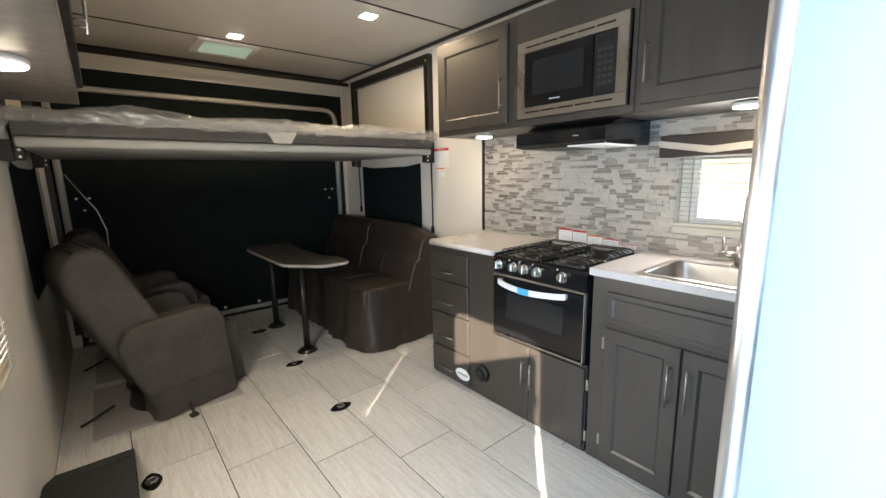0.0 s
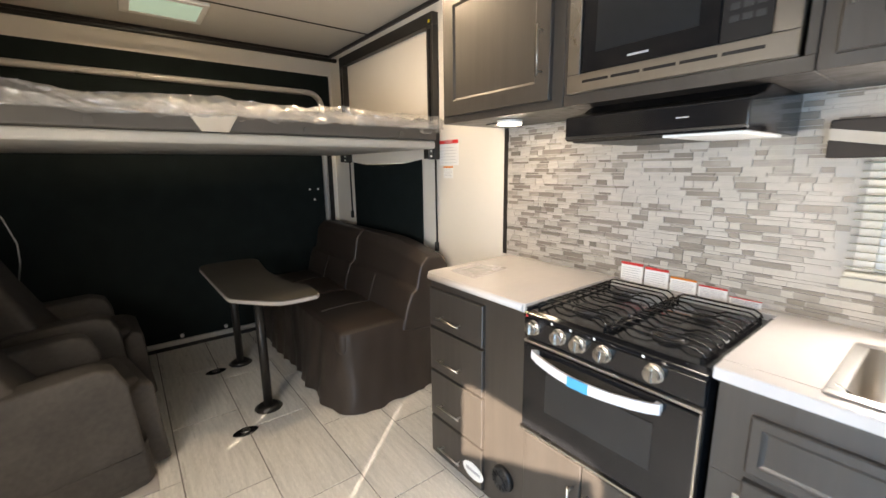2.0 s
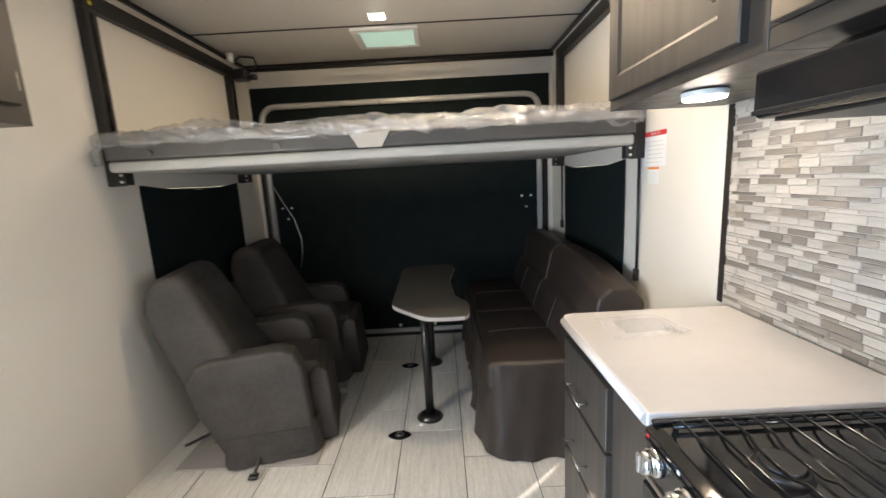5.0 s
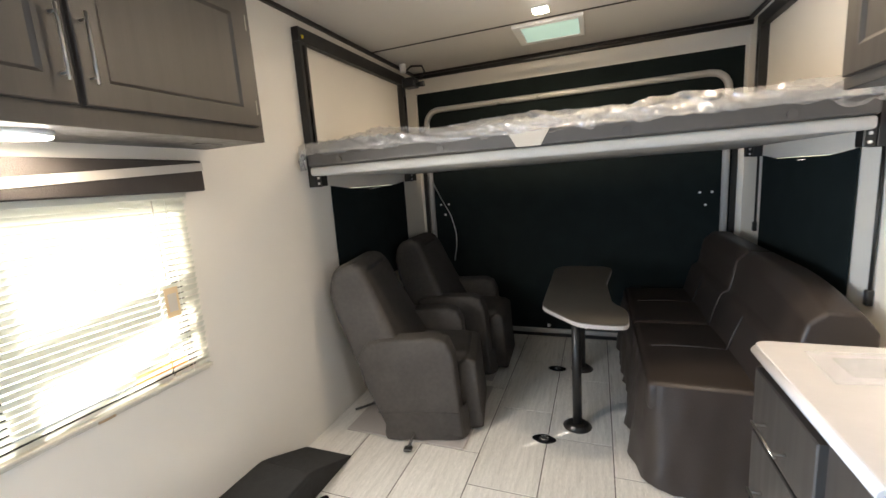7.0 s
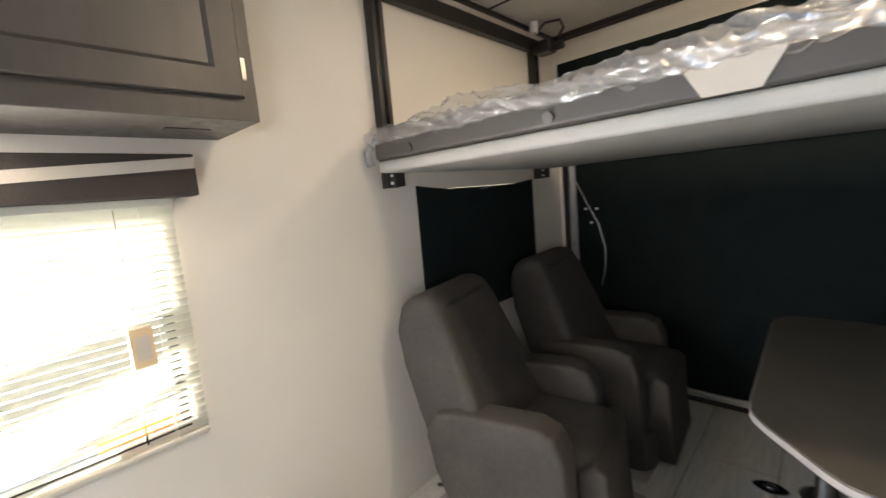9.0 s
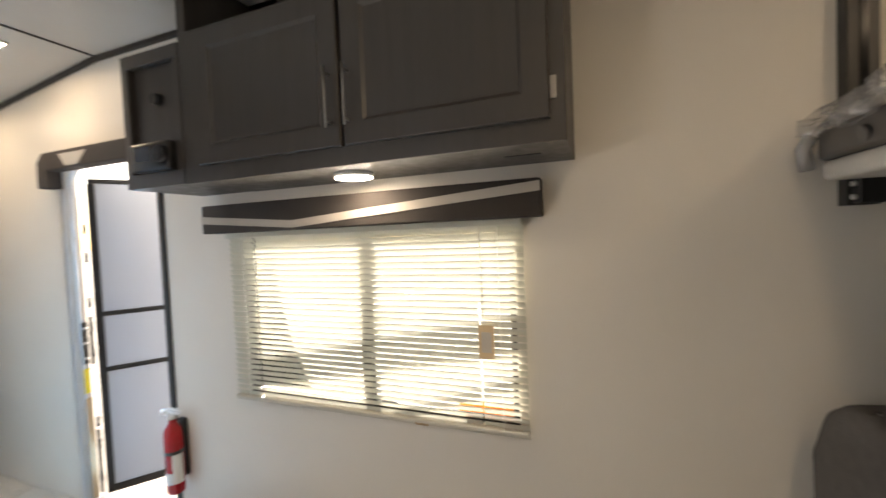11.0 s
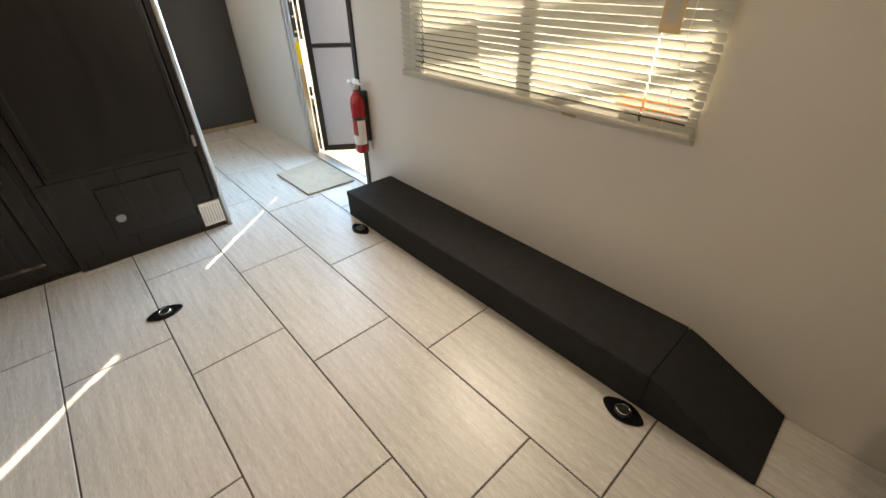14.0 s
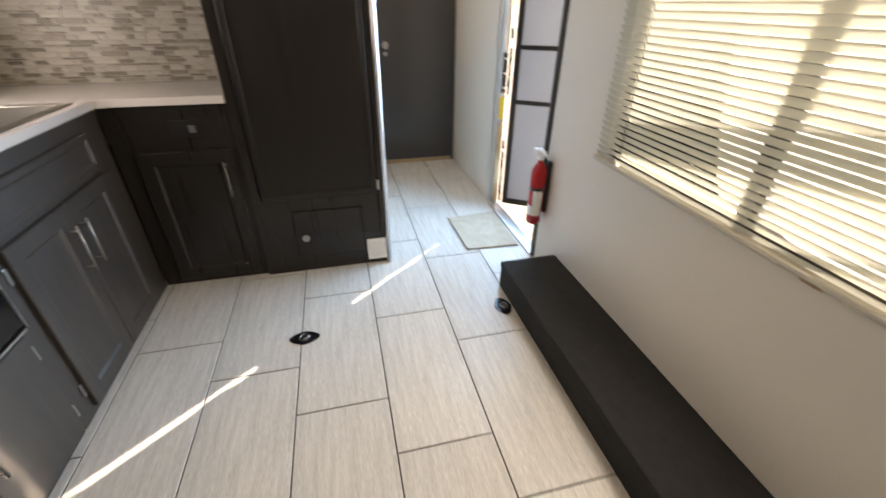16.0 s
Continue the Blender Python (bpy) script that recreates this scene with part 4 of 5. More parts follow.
SLEEVE = blends("clear_sleeve", lambda nt: mixed(nt, 0.22, shader(nt, "ShaderNodeBsdfTransparent", (0.99, 0.99, 0.99)), mixed(nt, 0.2, shader(nt, "ShaderNodeBsdfDiffuse", (0.82, 0.81, 0.83)), shader(nt, "ShaderNodeBsdfGlossy", (0.9, 0.9, 0.9), 0.1))))
papers = thing("paper_leaflet", (2.05, 2.33, 0.88), "clear sleeve with printed leaflet on worktop", "leaflet")
part("sheet", prism([(1.95, 2.40), (2.13, 2.42), (2.17, 2.27), (1.94, 2.23)], "z", 0.8802, 0.8815), SLEEVE, papers)
part("sheet", prism([(1.99, 2.37), (2.12, 2.385), (2.14, 2.29), (1.985, 2.27)], "z", 0.8816, 0.8822), SLEEVE, papers)
for k in range(3):
    part("print_bar", box(2.10 + 0.02 * k, 2.106 + 0.02 * k, 2.24, 2.30, 0.8823, 0.8826), INK, papers)

# Sink with rim and basin.
sk = thing("sink", ((SX0 + SX1) / 2, 0.91, 0.70), "stainless steel single basin sink", "sink")
part("rim", join(box(SX0 - 0.02, SX0 + 0.008, SY0 - 0.02, SY1 + 0.02, 0.8802, 0.885, 0.002), box(SX1 - 0.008, SX1 + 0.02, SY0 - 0.02, SY1 + 0.02, 0.8802, 0.885, 0.002), box(SX0 + 0.008, SX1 - 0.008, SY0 - 0.02, SY0 + 0.008, 0.8802, 0.885, 0.002), box(SX0 + 0.008, SX1 - 0.008, SY1 - 0.008, SY1 + 0.02, 0.8802, 0.885, 0.002)), STEEL, sk)


def basin(x0, x1, y0, y1, z0, z1, r=0.05):
    def loop(i, z, rr):
        pts = []
        for cx, cy, a0 in ((x1 - i - rr, y1 - i - rr, 0), (x0 + i + rr, y1 - i - rr, 90), (x0 + i + rr, y0 + i + rr, 180), (x1 - i - rr, y0 + i + rr, 270)):
            for k in range(6):
                a = radians(a0 + 18 * k)
                pts.append((cx + rr * math.cos(a), cy + rr * math.sin(a), z))
        return pts
    bm = bmesh.new()
    rings = [[bm.verts.new(p) for p in loop(i, z, rr)] for i, z, rr in ((0.0, z1, r), (0.002, z1 - 0.02, r), (0.010, z0 + 0.03, r), (0.02, z0 + 0.008, r), (0.045, z0, r * 0.8))]
    for a, b in zip(rings, rings[1:]):
        for k in range(24):
            bm.faces.new((a[k], a[(k + 1) % 24], b[(k + 1) % 24], b[k])).smooth = True
    bm.faces.new(rings[-1])
    bmesh.ops.recalc_face_normals(bm, faces=bm.faces)
    bmesh.ops.reverse_faces(bm, faces=bm.faces)
    return bm


part("basin", basin(SX0 + 0.002, SX1 - 0.002, SY0 + 0.002, SY1 - 0.002, 0.70, 0.884), STEEL, sk)
part("drain", cyl((2.10, 0.91, 0.7005), (2.10, 0.91, 0.704), 0.04, 24), NICKEL, sk)
FX, FY = 2.300, 0.926
fa = thing("faucet", (FX, FY, 0.88), "brushed nickel gooseneck kitchen faucet", "faucet")
part("base", join(cyl((FX, FY, 0.88), (FX, FY, 0.886), 0.030, 20), cyl((FX, FY, 0.886), (FX, FY, 0.962), 0.021, 20, 0.019)), NICKEL, fa)
way = Vector((-0.82, -0.57, 0.0))
neck = [Vector((FX, FY, 0.955)), Vector((FX, FY, 1.05))] + [Vector((FX, FY, 1.142)) + way * 0.058 * (1 - math.cos(a)) + Vector((0, 0, 0.060 * math.sin(a))) for a in [math.pi * k / 12 for k in range(13)]]
part("neck", tube(neck, 0.0115, 12), NICKEL, fa)
part("spray_head", cyl(neck[-1] + Vector((0, 0, 0.004)), neck[-1] - Vector((0, 0, 0.036)), 0.0125, 14, 0.015), NICKEL, fa)
part("lever", join(cyl((FX, FY + 0.012, 0.925), (FX, FY + 0.078, 0.925), 0.015, 12), cyl((FX, FY + 0.066, 0.935), (FX + 0.004, FY + 0.07, 0.995), 0.005, 8)), NICKEL, fa)

# Stove.
sv = thing("gas_range", (2.1, 1.617, 0.43), "black gas range with chrome knobs and oven", "stove")
Y0, Y1 = 1.349, 1.887
part("chassis", box(1.866, 2.34, Y0, Y1, 0.43, 0.843, 0.003), GLOSS, sv)
part("cooktop", prism([(1.850, 0.843), (1.850, 0.857), (1.87, 0.865), (2.33, 0.865), (2.344, 0.857), (2.344, 0.843)], "y", Y0 - 0.002, Y1 + 0.002, 0.003), GLOSS, sv)
part("side_lip", box(1.86, 2.338, Y0 - 0.002, Y0 + 0.010, 0.865, 0.872, 0.002), GLOSS, sv)
part("side_lip", box(1.86, 2.338, Y1 - 0.010, Y1 + 0.002, 0.865, 0.872, 0.002), GLOSS, sv)
part("control_panel", prism([(1.866, 0.768), (1.853, 0.775), (1.848, 0.841), (1.866, 0.8425)], "y", Y0 + 0.002, Y1 - 0.002, 0.002), GLOSS, sv)
part("chrome_strip", box(1.849, 1.866, Y0 + 0.001, Y1 - 0.001, 0.757, 0.766, 0.002), STEEL, sv)
for y in (1.842, 1.745, 1.677, 1.60, 1.462):
    k = part("knob", join(cyl((1.852, y, 0.818), (1.838, y, 0.818), 0.026, 20, 0.024), cyl((1.838, y, 0.818), (1.820, y, 0.818), 0.021, 20, 0.019)), KNOB, sv, "chrome burner knob")
    part("grip", box(1.814, 1.8205, y - 0.004, y + 0.004, 0.80, 0.836, 0.002), KNOB, k)
    part("mark", box(1.8485, 1.8505, y + 0.030, y + 0.036, 0.845, 0.851), REDP if y > 1.8 else PAPER, sv)
od = part("oven_door", box(1.846, 1.8655, Y0 + 0.003, Y1 - 0.003, 0.455, 0.752, 0.003), GLOSS, sv, "black glass oven door")
OG = material("oven_window_glass", (0.02, 0.021, 0.022), 0.06, vary=0.05)
part("oven_window", box(1.8445, 1.846, 1.455, 1.79, 0.545, 0.68), OG, od)
part("oven_trim", join(box(1.843, 1.866, Y0, Y0 + 0.005, 0.44, 0.757), box(1.843, 1.866, Y0, Y1, 0.440, 0.4475)), STEEL, od)
hp = [(1.846 - 0.012 - 0.036 * math.sin(math.pi * k / 14) ** 0.7, 1.435 + 0.40 * k / 14, 0.735 - 0.012 * math.sin(math.pi * k / 14)) for k in range(15)]
hb = bmesh.new()
rows_ = [[hb.verts.new((x + dx, y, z + dz)) for dx, dz in ((-0.006, -0.014), (0.003, -0.013), (0.003, 0.013), (-0.006, 0.014))] for x, y, z in hp]
for a, b in zip(rows_, rows_[1:]):
    for k in range(4):
        hb.faces.new((a[k], a[(k + 1) % 4], b[(k + 1) % 4], b[k]))
hb.faces.new(rows_[0]), hb.faces.new(rows_[-1])
bmesh.ops.recalc_face_normals(hb, faces=hb.faces)
part("handle", hb, FILM, od, "curved handle in white film")
part("handle_post", join(box(1.826, 1.846, 1.436, 1.452, 0.725, 0.745), box(1.826, 1.846, 1.818, 1.834, 0.725, 0.745)), FILM, od)
part("tape", box(1.7905, 1.7935, 1.61, 1.675, 0.708, 0.738), BLUE, od, "blue tape")
for bx, by, r in ((1.99, 1.75, 0.042), (1.98, 1.49, 0.046), (2.22, 1.76, 0.034), (2.21, 1.49, 0.036)):
    b = part("burner", cyl((bx, by, 0.865), (bx, by, 0.877), r, 24, r * 0.85), POST, sv, "burner ring")
    part("burner_cap", cyl((bx, by, 0.877), (bx, by, 0.883), r * 0.75, 24, r * 0.68), BLACK, b)
for y0, y1 in ((Y0 + 0.022, 1.614), (1.620, Y1 - 0.022)):
    bars = [tube([(1.885, y, 0.874), (2.315, y, 0.874)], 0.0045, 6) for y in (y0 + 0.006, y1 - 0.006)]
    for k in range(11):
        x = 1.89 + 0.042 * k
        dip = 0.010 if k in (2, 3, 7, 8) else 0.0
        ym = (y0 + y1) / 2
        bars.append(tube([(x, y0, 0.873), (x, y0 + 0.006, 0.885), (x, y0 + 0.022, 0.894), (x, ym - 0.055, 0.894), (x, ym - 0.035, 0.894 - dip), (x, ym + 0.035, 0.894 - dip), (x, ym + 0.055, 0.894), (x, y1 - 0.022, 0.894), (x, y1 - 0.006, 0.885), (x, y1, 0.873)], 0.0029, 6))
    for x in (1.89, 2.31):
        for y in (y0 + 0.006, y1 - 0.006):
            bars.append(tube([(x, y, 0.8652), (x, y, 0.876)], 0.005, 6))
    part("grate", join(*bars), GLOSS, sv, "black wire pot grate")

# Upper kitchen cabinets with microwave.
UZ0, UZ1 = 1.513, 2.06
u1 = cabinet("wall_cabinet", (2.2, 2.24, UZ0), "dark wood wall cabinet with shaker door", [(2.045, 2.409, 1.917, 2.553, UZ0, UZ1)], "kitchen wall cabinets")
d = part("door", panel_door(ux, 1.962, 2.525, 1.54, 2.035, 0.018, 0.06), WOOD, u1)
part("handle", pull(ux, 1.995, 1.70, 0.16), NICKEL, d, "nickel bar pull")
part("pull_slot", box(2.20, 2.23, 2.36, 2.44, UZ0 - 0.004, UZ0), BLACK, u1)
cabinet("microwave_cabinet", (2.2, 1.63, UZ0), "dark wood cabinet housing the microwave", [(2.045, 2.409, 1.287, 1.915, UZ0, 1.547), (2.045, 2.409, 1.287, 1.915, 1.915, UZ1), (2.36, 2.409, 1.287, 1.915, 1.547, 1.915), (2.045, 2.36, 1.287, 1.307, 1.547, 1.915), (2.045, 2.36, 1.893, 1.915, 1.547, 1.915)], "kitchen wall cabinets")
u3 = cabinet("wall_cabinet", (2.2, 0.72, UZ0), "dark wood wall cabinet over the sink", [(2.045, 2.409, 0.112, 1.285, UZ0, UZ1)], "kitchen wall cabinets")
for y0, y1, hy in ((0.735, 1.255, 1.235), (0.13, 0.725, 0.20)):
    d = part("door", panel_door(ux, y0, y1, 1.54, 2.035, 0.018, 0.06), WOOD, u3)
    part("handle", pull(ux, hy, 1.70, 0.16), NICKEL, d, "nickel bar pull")
for z in (1.62, 1.93):
    part("hinge", hinge(ux, 0.73, z), NICKEL, u3)
mw = thing("microwave", (2.1, 1.63, 1.553), "built-in microwave in a steel trim frame", "microwave")
M0, M1, MZ0, MZ1 = 1.313, 1.889, 1.547, 1.912
part("trim_frame", join(box(2.024, 2.045, M0, M1, MZ0, MZ0 + 0.054, 0.002), box(2.024, 2.045, M0, M1, MZ1 - 0.054, MZ1, 0.002), box(2.024, 2.045, M0, M0 + 0.050, MZ0 + 0.054, MZ1 - 0.054, 0.002), box(2.024, 2.045, M1 - 0.044, M1, MZ0 + 0.054, MZ1 - 0.054, 0.002)), STEEL, mw, "brushed steel trim frame")
part("case", box(2.046, 2.35, M0 + 0.03, M1 - 0.03, MZ0 + 0.02, MZ1 - 0.02), BLACK, mw)
KEYM = material("keypad_print", (0.035, 0.035, 0.037), 0.4)
dm = part("door", box(2.028, 2.046, 1.470, M1 - 0.046, MZ0 + 0.056, MZ1 - 0.056, 0.002), GLOSS, mw, "black glass door")
part("door_window", box(2.0265, 2.028, 1.515, 1.795, 1.655, 1.815), OG, dm)
part("maker_mark", box(2.0268, 2.0272, 1.635, 1.695, 1.622, 1.628), INK, dm)
cp = part("keypad", box(2.030, 2.046, M0 + 0.052, 1.468, MZ0 + 0.056, MZ1 - 0.056, 0.002), BLACK, mw, "black keypad")
part("display", box(2.029, 2.0295, 1.380, 1.450, 1.815, 1.840), OG, cp)
for r in range(6):
    for c in range(3):
        part("key", box(2.0288, 2.0298, 1.380 + c * 0.026, 1.399 + c * 0.026, 1.645 + r * 0.027, 1.659 + r * 0.027), KEYM, cp)
for k in range(5):
    for z in (MZ0 + 0.030, MZ1 - 0.028):
        part("vent_slot", box(2.0234, 2.0242, 1.372 + k * 0.094, 1.457 + k * 0.094, z - 0.004, z + 0.004), BLACK, mw)
part("frame_seam", box(2.0234, 2.0242, M0 + 0.002, M1 - 0.002, MZ0 + 0.0535, MZ0 + 0.0548), BLACK, mw)

hood = thing("range_hood", (2.2, 1.59, 1.39), "black range hood under the cabinets", "range hood")
HY0, HY1 = 1.374, 1.858
part("body", prism([(2.409, 1.512), (2.12, 1.512), (2.075, 1.488), (1.985, 1.468), (1.985, 1.404), (1.995, 1.398), (2.409, 1.398)], "y", HY0, HY1, 0.004), GLOSS, hood)
part("lip", box(1.981, 1.985, HY0 + 0.002, HY1 - 0.002, 1.4035, 1.411, 0.001), BLACK, hood)
part("lamp_lens", box(1.998, 2.30, HY0 + 0.012, 1.565, 1.392, 1.398, 0.001), PANEL, hood, "white lamp cover")
part("filter", box(2.01, 2.36, 1.575, HY1 - 0.012, 1.393, 1.398, 0.001), POST, hood)
part("maker_mark", box(1.9842, 1.985, 1.50, 1.53, 1.436, 1.440), INK, hood)

# Warning labels.


def notice(at_, w, h, band, group, text=""):
    x, y, z = at_
    n = thing("warning_label", at_, "white warning label with a coloured band", "label", group)
    part("card", box(x - 0.001, x, y, y + w, z, z + h), PAPER, n)
    part("band", box(x - 0.0014, x - 0.001, y, y + w, z + h - 0.14 * h, z + h), band, n)
    if text:
        lettering(text, 0.018, Matrix.Translation((x - 0.0018, y + w / 2, z + h * 0.93)) @ Matrix.Rotation(radians(-90), 4, "Z") @ Matrix.Rotation(radians(90), 4, "X"), PAPER, n)
    for k in range(6):
        part("print_bar", box(x - 0.0014, x - 0.001, y + 0.1 * w + (0.06 * w if k % 3 == 2 else 0), y + 0.93 * w, z + h * (0.1 + 0.12 * k), z + h * (0.1 + 0.12 * k) + 0.0014), INK, n)


notice((W - 0.0005, 2.885, 1.335), 0.175, 0.145, REDP, "labels on the panel", "DANGER")
notice((W - 0.0005, 2.935, 1.26), 0.09, 0.07, ORANGE, "labels on the panel")
for y, top, b in ((1.765, 0.956, REDP), (1.672, 0.950, REDP), (1.579, 0.932, ORANGE), (1.486, 0.922, REDP), (1.393, 0.903, REDP)):
    notice((2.376, y, 0.8805), 0.086, top - 0.8805, b, "labels behind the stove")
rl = thing("warning_label", (2.395, 0.89, 0.985), "small red sticker under the sink window", "label")
part("card", box(W - 0.0155, W - 0.0145, 0.868, 0.914, 0.985, 1.000), REDP, rl)

# Refrigerator cabinet with the hall side panel.
FX0, FX1 = 0.776, 1.402
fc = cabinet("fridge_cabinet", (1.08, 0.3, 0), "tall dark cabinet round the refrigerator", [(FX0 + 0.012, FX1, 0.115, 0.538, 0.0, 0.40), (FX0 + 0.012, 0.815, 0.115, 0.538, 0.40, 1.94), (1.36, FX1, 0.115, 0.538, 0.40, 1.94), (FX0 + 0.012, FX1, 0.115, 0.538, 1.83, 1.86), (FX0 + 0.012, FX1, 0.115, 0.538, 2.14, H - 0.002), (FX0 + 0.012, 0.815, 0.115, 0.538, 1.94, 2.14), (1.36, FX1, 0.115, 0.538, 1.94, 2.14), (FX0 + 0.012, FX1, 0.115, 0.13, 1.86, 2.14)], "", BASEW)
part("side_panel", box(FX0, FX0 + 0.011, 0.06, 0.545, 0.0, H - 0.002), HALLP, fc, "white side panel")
part("corner_trim", cyl((FX0 + 0.008, 0.545, 0.0), (FX0 + 0.008, 0.545, H - 0.003), 0.013, 12), ALU, fc, "rounded light corner trim")
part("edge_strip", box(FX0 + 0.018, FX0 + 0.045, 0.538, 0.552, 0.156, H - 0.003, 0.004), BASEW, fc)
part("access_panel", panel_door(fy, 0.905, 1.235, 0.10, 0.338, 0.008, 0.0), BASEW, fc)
part("panel_lock", cyl((1.19, 0.548, 0.196), (1.19, 0.556, 0.196), 0.018, 18), NICKEL, fc, "round silver lock")
part("panel_seam", box(0.907, 1.20, 0.548, 0.5486, 0.225, 0.230), BLACK, fc)
part("floor_vent", box(0.799, 0.896, 0.538, 0.550, 0.028, 0.148, 0.002), PANEL, fc, "white square vent plate")
for k in range(7):
    part("slit", box(0.808 + 0.0125 * k, 0.811 + 0.0125 * k, 0.550, 0.5506, 0.042, 0.133), INK, fc)
part("slot", box(0.825, 0.885, 0.5382, 0.5405, 0.168, 0.186), BLACK, fc)
part("slot", box(1.27, 1.35, 0.5382, 0.5405, 0.035, 0.050), BLACK, fc)
fr = thing("refrigerator", (1.08, 0.35, 0.40), "black two-door refrigerator with dark panels", "refrigerator")
part("body", box(0.818, 1.357, 0.14, 0.545, 0.402, 1.828, 0.003), BLACK, fr)
FRP = material("fridge_panel", (0.012, 0.0105, 0.009), 0.40, spec=0.35, vary=0.12, scale=5, stretch=(6, 6, 0.6), rough_vary=0.08)
for z0, z1 in ((0.425, 1.372), (1.388, 1.815)):
    d = part("door", panel_door(fy, 0.828, 1.347, z0, z1, 0.022, 0.016, 0.004), FRP, fr)
for z in (0.45, 1.378, 1.80):
    part("hinge", box(0.812, 0.826, 0.545, 0.562, z - 0.025, z + 0.025, 0.002), NICKEL, fr)
lb = part("oval_label", prism([(1.132 + 0.062 * math.cos(t), 1.305 + 0.026 * math.sin(t)) for t in [2 * math.pi * k / 28 for k in range(28)]], "y", 0.5585, 0.5600), PAPER, fr, "white oval label")
part("label_print", join(box(1.095, 1.17, 0.5601, 0.5604, 1.305, 1.313), box(1.09, 1.175, 0.5601, 0.5604, 1.292, 1.297)), INK, lb)

# Cabinet over the left window, with monitor niche.
lc = cabinet("wall_cabinet", (0.15, 1.7, 1.55), "dark wood wall cabinet above the blinds", [(0.001, 0.300, 1.225, 2.455, 1.548, 2.045), (0.001, 0.300, 1.225, 1.262, 2.045, H - 0.002), (0.001, 0.02, 1.262, 1.40, 2.045, H - 0.002)], "")
for y0, y1, hy in ((1.312, 1.858, 1.832), (1.872, 2.42, 1.892)):
    d = part("door", panel_door(lx, y0, y1, 1.60, 2.03, 0.018, 0.06), WOOD, lc)
    part("handle", pull(lx, hy, 1.73, 0.165), NICKEL, d, "nickel bar pull")
for z in (1.67, 1.96):
    part("hinge", hinge(lx, 2.428, z), NICKEL, lc)
part("pull_slot", box(0.14, 0.17, 2.28, 2.38, 1.546, 1.5502), BLACK, lc)
nb = cabinet("niche_cabinet", (0.15, 1.1, 1.55), "dark wood control niche beside the wall cabinet", [(0.001, 0.302, 0.932, 1.223, 1.55, 1.60), (0.001, 0.302, 0.932, 1.223, 1.975, 2.02), (0.001, 0.302, 0.932, 0.967, 1.60, 1.975), (0.001, 0.302, 1.19, 1.223, 1.60, 1.975), (0.001, 0.280, 0.967, 1.19, 1.60, 1.975)])
part("knob", cyl((0.280, 1.09, 1.855), (0.302, 1.09, 1.855), 0.022, 16, 0.018), BLACK, nb, "black control knob")
mon = part("radio", box(0.280, 0.33, 1.0, 1.19, 1.60, 1.70, 0.012, 2), BLACK, nb, "black radio unit")
part("dial", cyl((0.33, 1.165, 1.65), (0.35, 1.165, 1.65), 0.03, 20, 0.026), GLOSS, mon)
part("display", box(0.33, 0.3315, 1.02, 1.10, 1.635, 1.685), OG, mon)

# Fire extinguisher beside the door.
ex = thing("fire_extinguisher", (0.055, 0.725, 0.24), "red fire extinguisher on a wall bracket", "fire extinguisher")
prof = [(0.030, 0.245), (0.036, 0.252), (0.037, 0.50), (0.033, 0.53), (0.020, 0.552), (0.014, 0.558), (0.014, 0.575)]
bm = bmesh.new()
rings = [[bm.verts.new((0.058 + r * math.cos(2 * math.pi * k / 24), 0.722 + r * math.sin(2 * math.pi * k / 24), z)) for k in range(24)] for r, z in prof]
for a, b in zip(rings, rings[1:]):
    for k in range(24):
        bm.faces.new((a[k], a[(k + 1) % 24], b[(k + 1) % 24], b[k])).smooth = True
bm.faces.new(rings[0]), bm.faces.new(rings[-1])
bmesh.ops.recalc_face_normals(bm, faces=bm.faces)
part("cylinder", bm, RED, ex)


def wrap(r, z0, z1, a0, a1):
    b = bmesh.new()
    c0, c1 = [], []
    for k in range(13):
        a = radians(a0 + (a1 - a0) * k / 12)
        c0.append(b.verts.new((0.058 + r * math.cos(a), 0.722 + r * math.sin(a), z0)))
        c1.append(b.verts.new((0.058 + r * math.cos(a), 0.722 + r * math.sin(a), z1)))
    for k in range(12):
        b.faces.new((c0[k], c0[k + 1], c1[k + 1], c1[k])).smooth = True
    return b


part("label", wrap(0.0375, 0.295, 0.345, -60, 110), PAPER, ex, "white label")
part("label_panel", wrap(0.0376, 0.345, 0.425, 40, 110), PAPER, ex)
part("strap", wrap(0.0385, 0.425, 0.44, -90, 180), BLACK, ex)
part("valve", join(cyl((0.058, 0.722, 0.575), (0.058, 0.722, 0.60), 0.016, 14), box(0.050, 0.066, 0.70, 0.78, 0.600, 0.612, 0.003), box(0.052, 0.064, 0.70, 0.765, 0.616, 0.624, 0.003), cyl((0.058, 0.70, 0.60), (0.058, 0.66, 0.60), 0.013, 12)), PANEL, ex, "pale valve and lever")
part("bracket", box(0.001, 0.020, 0.705, 0.740, 0.30, 0.56, 0.002), BLACK, ex)

# ---- outside ----
aw = thing("awning_arm", (-0.25, 1.6, -0.05), "white diagonal awning brace outside the window", "awning arm")
part("bar", tube([(-0.16, 0.72, 0.853), (-0.16, 2.9, 1.30)], 0.046, 8), SKIN, aw)
part("bar", tube([(-0.13, 1.30, 0.66), (-0.13, 2.9, 1.24)], 0.012, 8), SKIN, aw)
part("foot", box(-0.19, -0.05, 0.70, 0.78, 0.68, 0.88, 0.01), SKIN, aw)
part("head", box(-0.21, -0.05, 2.85, 2.97, 1.28, 1.39, 0.01), SKIN, aw)
ol = thing("clearance_label", (-0.02, 2.15, 0.735), "orange sticker on the window glass", "sticker")
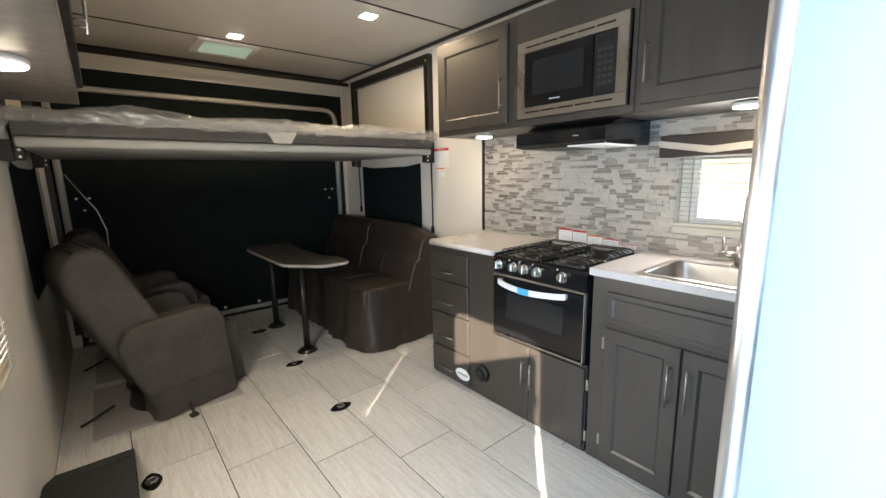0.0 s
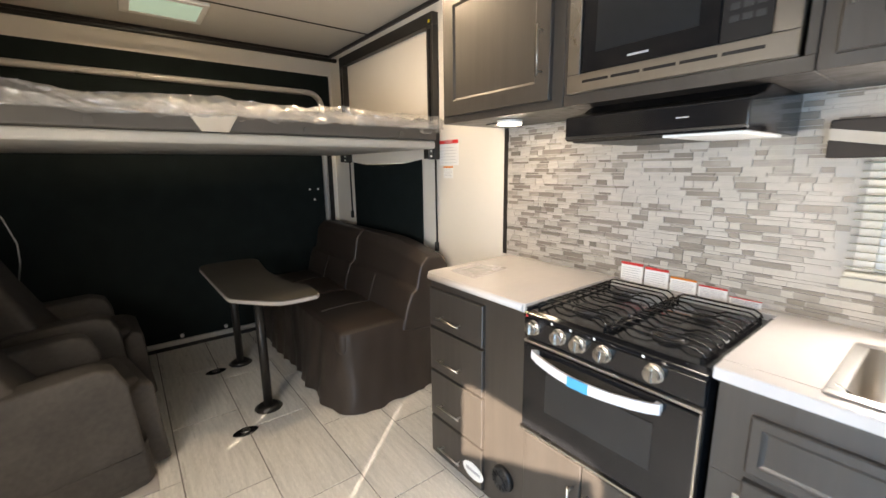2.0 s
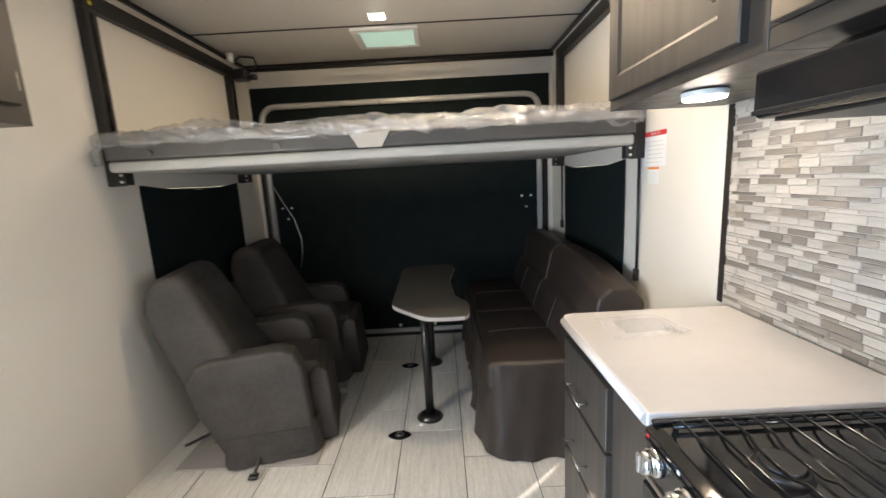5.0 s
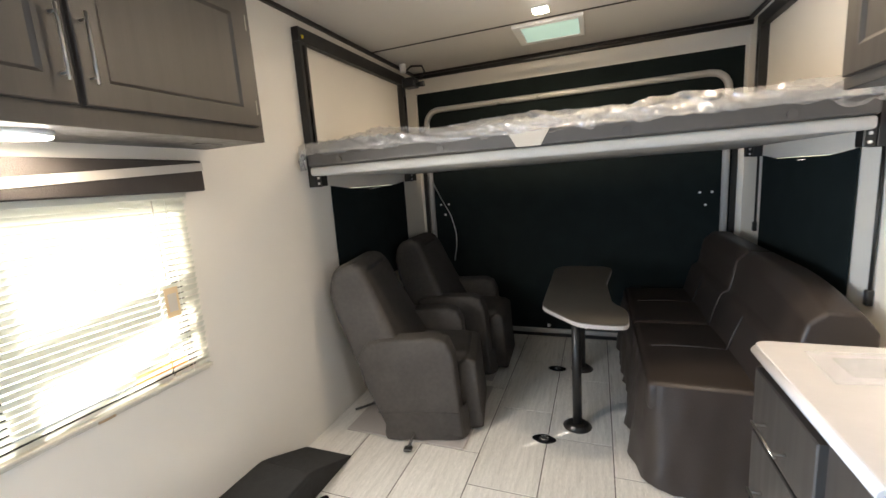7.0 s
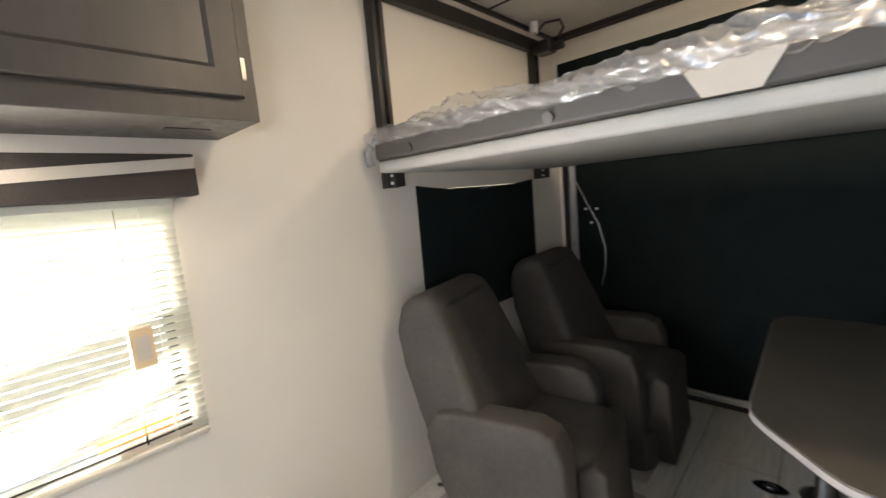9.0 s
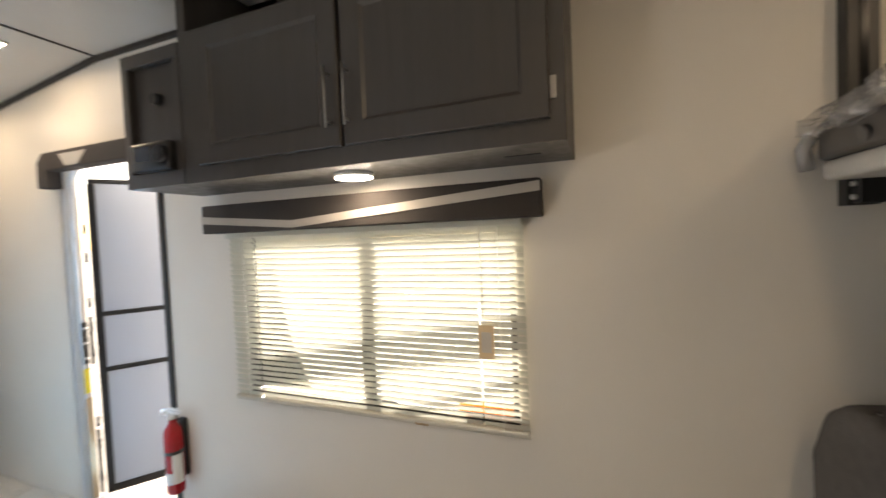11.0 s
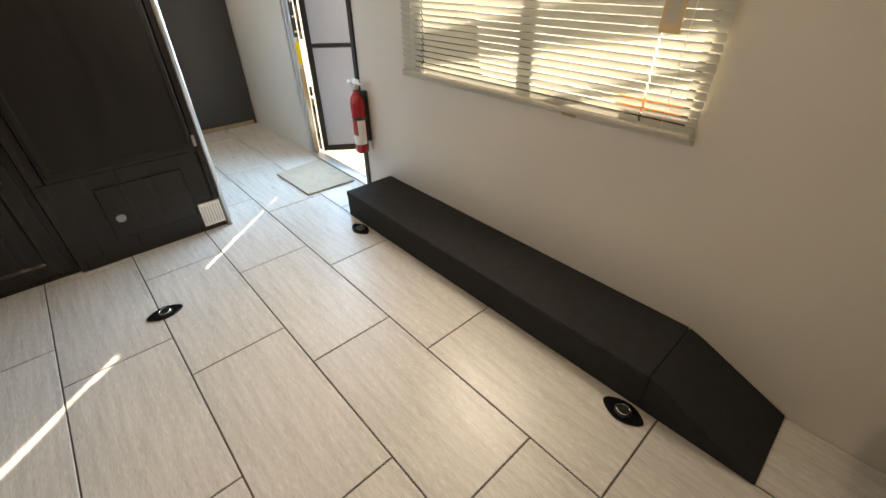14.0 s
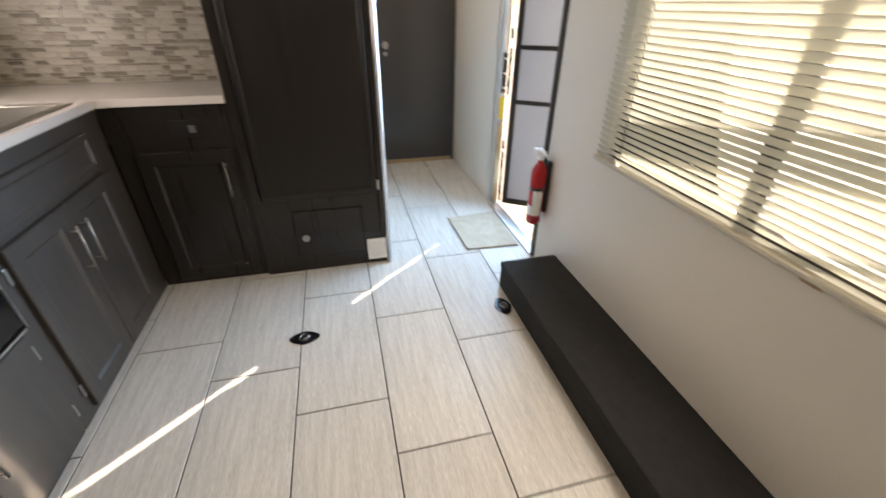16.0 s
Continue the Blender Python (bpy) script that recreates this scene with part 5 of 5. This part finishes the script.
part("sheet", box(-0.0275, -0.0265, 2.05, 2.24, 0.735, 0.775), ORANGE, ol)

# ---- pieces: floor tiles and mosaic ----
floor = thing("floor", (1.2, 1.8, 0), "pale streaked floor tiles with dark joints", "floor", kind="structure")
PITCH, LONG, GAP = 0.3145, 0.6555, 0.005
meshes = {}


def piece(name, mesh_key, build, mat, parent, at_):
    if mesh_key not in meshes:
        b = build()
        me = bpy.data.meshes.new(name)
        b.normal_update()
        b.to_mesh(me)
        b.free()
        me.materials.append(mat)
        meshes[mesh_key] = me
    ob = new(name, meshes[mesh_key])
    ob.parent = parent
    ob.matrix_parent_inverse = world_of(parent).inverted()
    ob.location = at_
    return ob


x = 0.277 - PITCH
while x < W:
    xa, xb = max(0.0, x), min(W, x + PITCH)
    start = 1.219 - 0.2165 * ((round((x - 0.277) / PITCH)) % 3) - 6 * LONG
    y = start
    while y < REAR:
        ya, yb = max(FRONT, y), min(REAR, y + LONG)
        if yb - ya > 0.02 and xb - xa > 0.02:
            w_, l_ = round(xb - xa - GAP, 4), round(yb - ya - GAP, 4)
            piece("tile", ("tile", w_, l_), lambda: box(-w_ / 2, w_ / 2, -l_ / 2, l_ / 2, -0.004, 0.0, 0.0012), TILE, floor, ((xa + xb) / 2, (ya + yb) / 2, 0))
        y += LONG
    x += PITCH

bs = thing("backsplash", (W - 0.006, 1.3, 0.88), "mosaic backsplash of white, grey and taupe strips", "backsplash", kind="structure")
ROWS = (0.0175, 0.0105, 0.0175, 0.0225, 0.0105, 0.0175, 0.0105, 0.0225)
part("bed", join(box(W - 0.006, W - 0.0005, 1.216, 2.492, 0.88, 1.512), box(W - 0.006, W - 0.0005, 0.62, 1.216, 0.88, 1.030), box(W - 0.006, W - 0.0005, 0.62, 1.216, 1.36, 1.512), box(W - 0.006, W - 0.0005, 0.112, 0.62, 0.88, 1.512)), JOINT, bs)
bs2 = thing("backsplash_end", (1.9, 0.115, 0.88), "mosaic backsplash on the end partition", "backsplash", kind="structure")
part("bed", box(1.402, W - 0.006, 0.1102, 0.1145, 0.88, 1.512), JOINT, bs2)
rng = random.Random(7)
far_v, far_f, far_m = {0: [], 1: []}, {0: [], 1: []}, {0: [], 1: []}
MATS = (MARBLE, GREYG, TAUPE)


def strip_mesh(l_, h_):
    return box(-0.004, 0.0, -l_ / 2, l_ / 2, -h_ / 2, h_ / 2, 0.0008)


def lay(wall, u0, u1):
    z, r, near = 0.8815, 0, 0
    while z < 1.508:
        h_ = ROWS[r % len(ROWS)]
        u = u0 - rng.choice((0.0, 0.03, 0.055))
        last = -1
        while u < u1:
            l_ = rng.choice((0.03, 0.045, 0.06, 0.08, 0.10))
            if h_ < 0.015:
                l_ = rng.choice((0.07, 0.10, 0.05))
            a, b = max(u, u0), min(u + l_, u1)
            u += l_
            k = rng.choices((0, 1, 2), (0.46, 0.32, 0.22))[0]
            if k == last and k:
                k = 0
            last = k
            if b - a < 0.008 or (wall == 0 and a < 1.225 and b > 0.61 and 1.025 < z + h_ and z < 1.36):
                continue
            hh = min(h_, 1.511 - z) - 0.0018
            if hh < 0.004:
                continue
            proud = rng.choice((0.0, 0.0006, 0.0012))
            if wall == 0 and 1.93 < a and b < u1 - 0.002 and abs(b - a - l_) < 1e-6 and near < 300:
                near += 1
                piece("mosaic_strip", ("strip", l_, round(hh, 4), k), lambda: strip_mesh(l_ - 0.0018, hh), MATS[k], bs, (W - 0.0055 - proud, (a + b) / 2, z + hh / 2))
                continue
            if wall == 1:
                m_ = round(b - a, 3)
                piece("mosaic_strip", ("end", m_, round(hh, 4), k), lambda: box(-m_ / 2 + 0.0009, m_ / 2 - 0.0009, 0.0, 0.004, -hh / 2, hh / 2, 0.0008), MATS[k], bs2, ((a + b) / 2, 0.1143 + proud, z + hh / 2))
                continue
            o = len(far_v[wall])
            u_lo, u_hi = a + 0.0009, b - 0.0009
            for w_ in (0.0, 0.0045 + proud):
                for uu, zz in ((u_lo, z), (u_hi, z), (u_hi, z + hh), (u_lo, z + hh)):
                    far_v[wall].append((W - 0.0055 - w_, uu, zz) if wall == 0 else (uu, 0.114 + w_, zz))
            far_f[wall] += [(o + 4, o + 5, o + 6, o + 7), (o, o + 1, o + 5, o + 4), (o + 1, o + 2, o + 6, o + 5), (o + 2, o + 3, o + 7, o + 6), (o + 3, o, o + 4, o + 7)]
            far_m[wall] += [k] * 5
        z += h_
        r += 1


lay(0, 0.112, 2.490)
lay(1, 1.404, W - 0.012)
for wall, par in ((0, bs),):
    me = bpy.data.meshes.new("mosaic")
    me.from_pydata(far_v[wall], [], far_f[wall])
    for m in MATS:
        me.materials.append(m)
    me.polygons.foreach_set("material_index", far_m[wall])
    fm = bmesh.new()
    fm.from_mesh(me)
    bmesh.ops.recalc_face_normals(fm, faces=fm.faces)
    fm.to_mesh(me)
    fm.free()
    ob = new("mosaic", me)
    ob.parent = par
    ob.matrix_parent_inverse = world_of(par).inverted()
    ob["kind"] = "stuff"
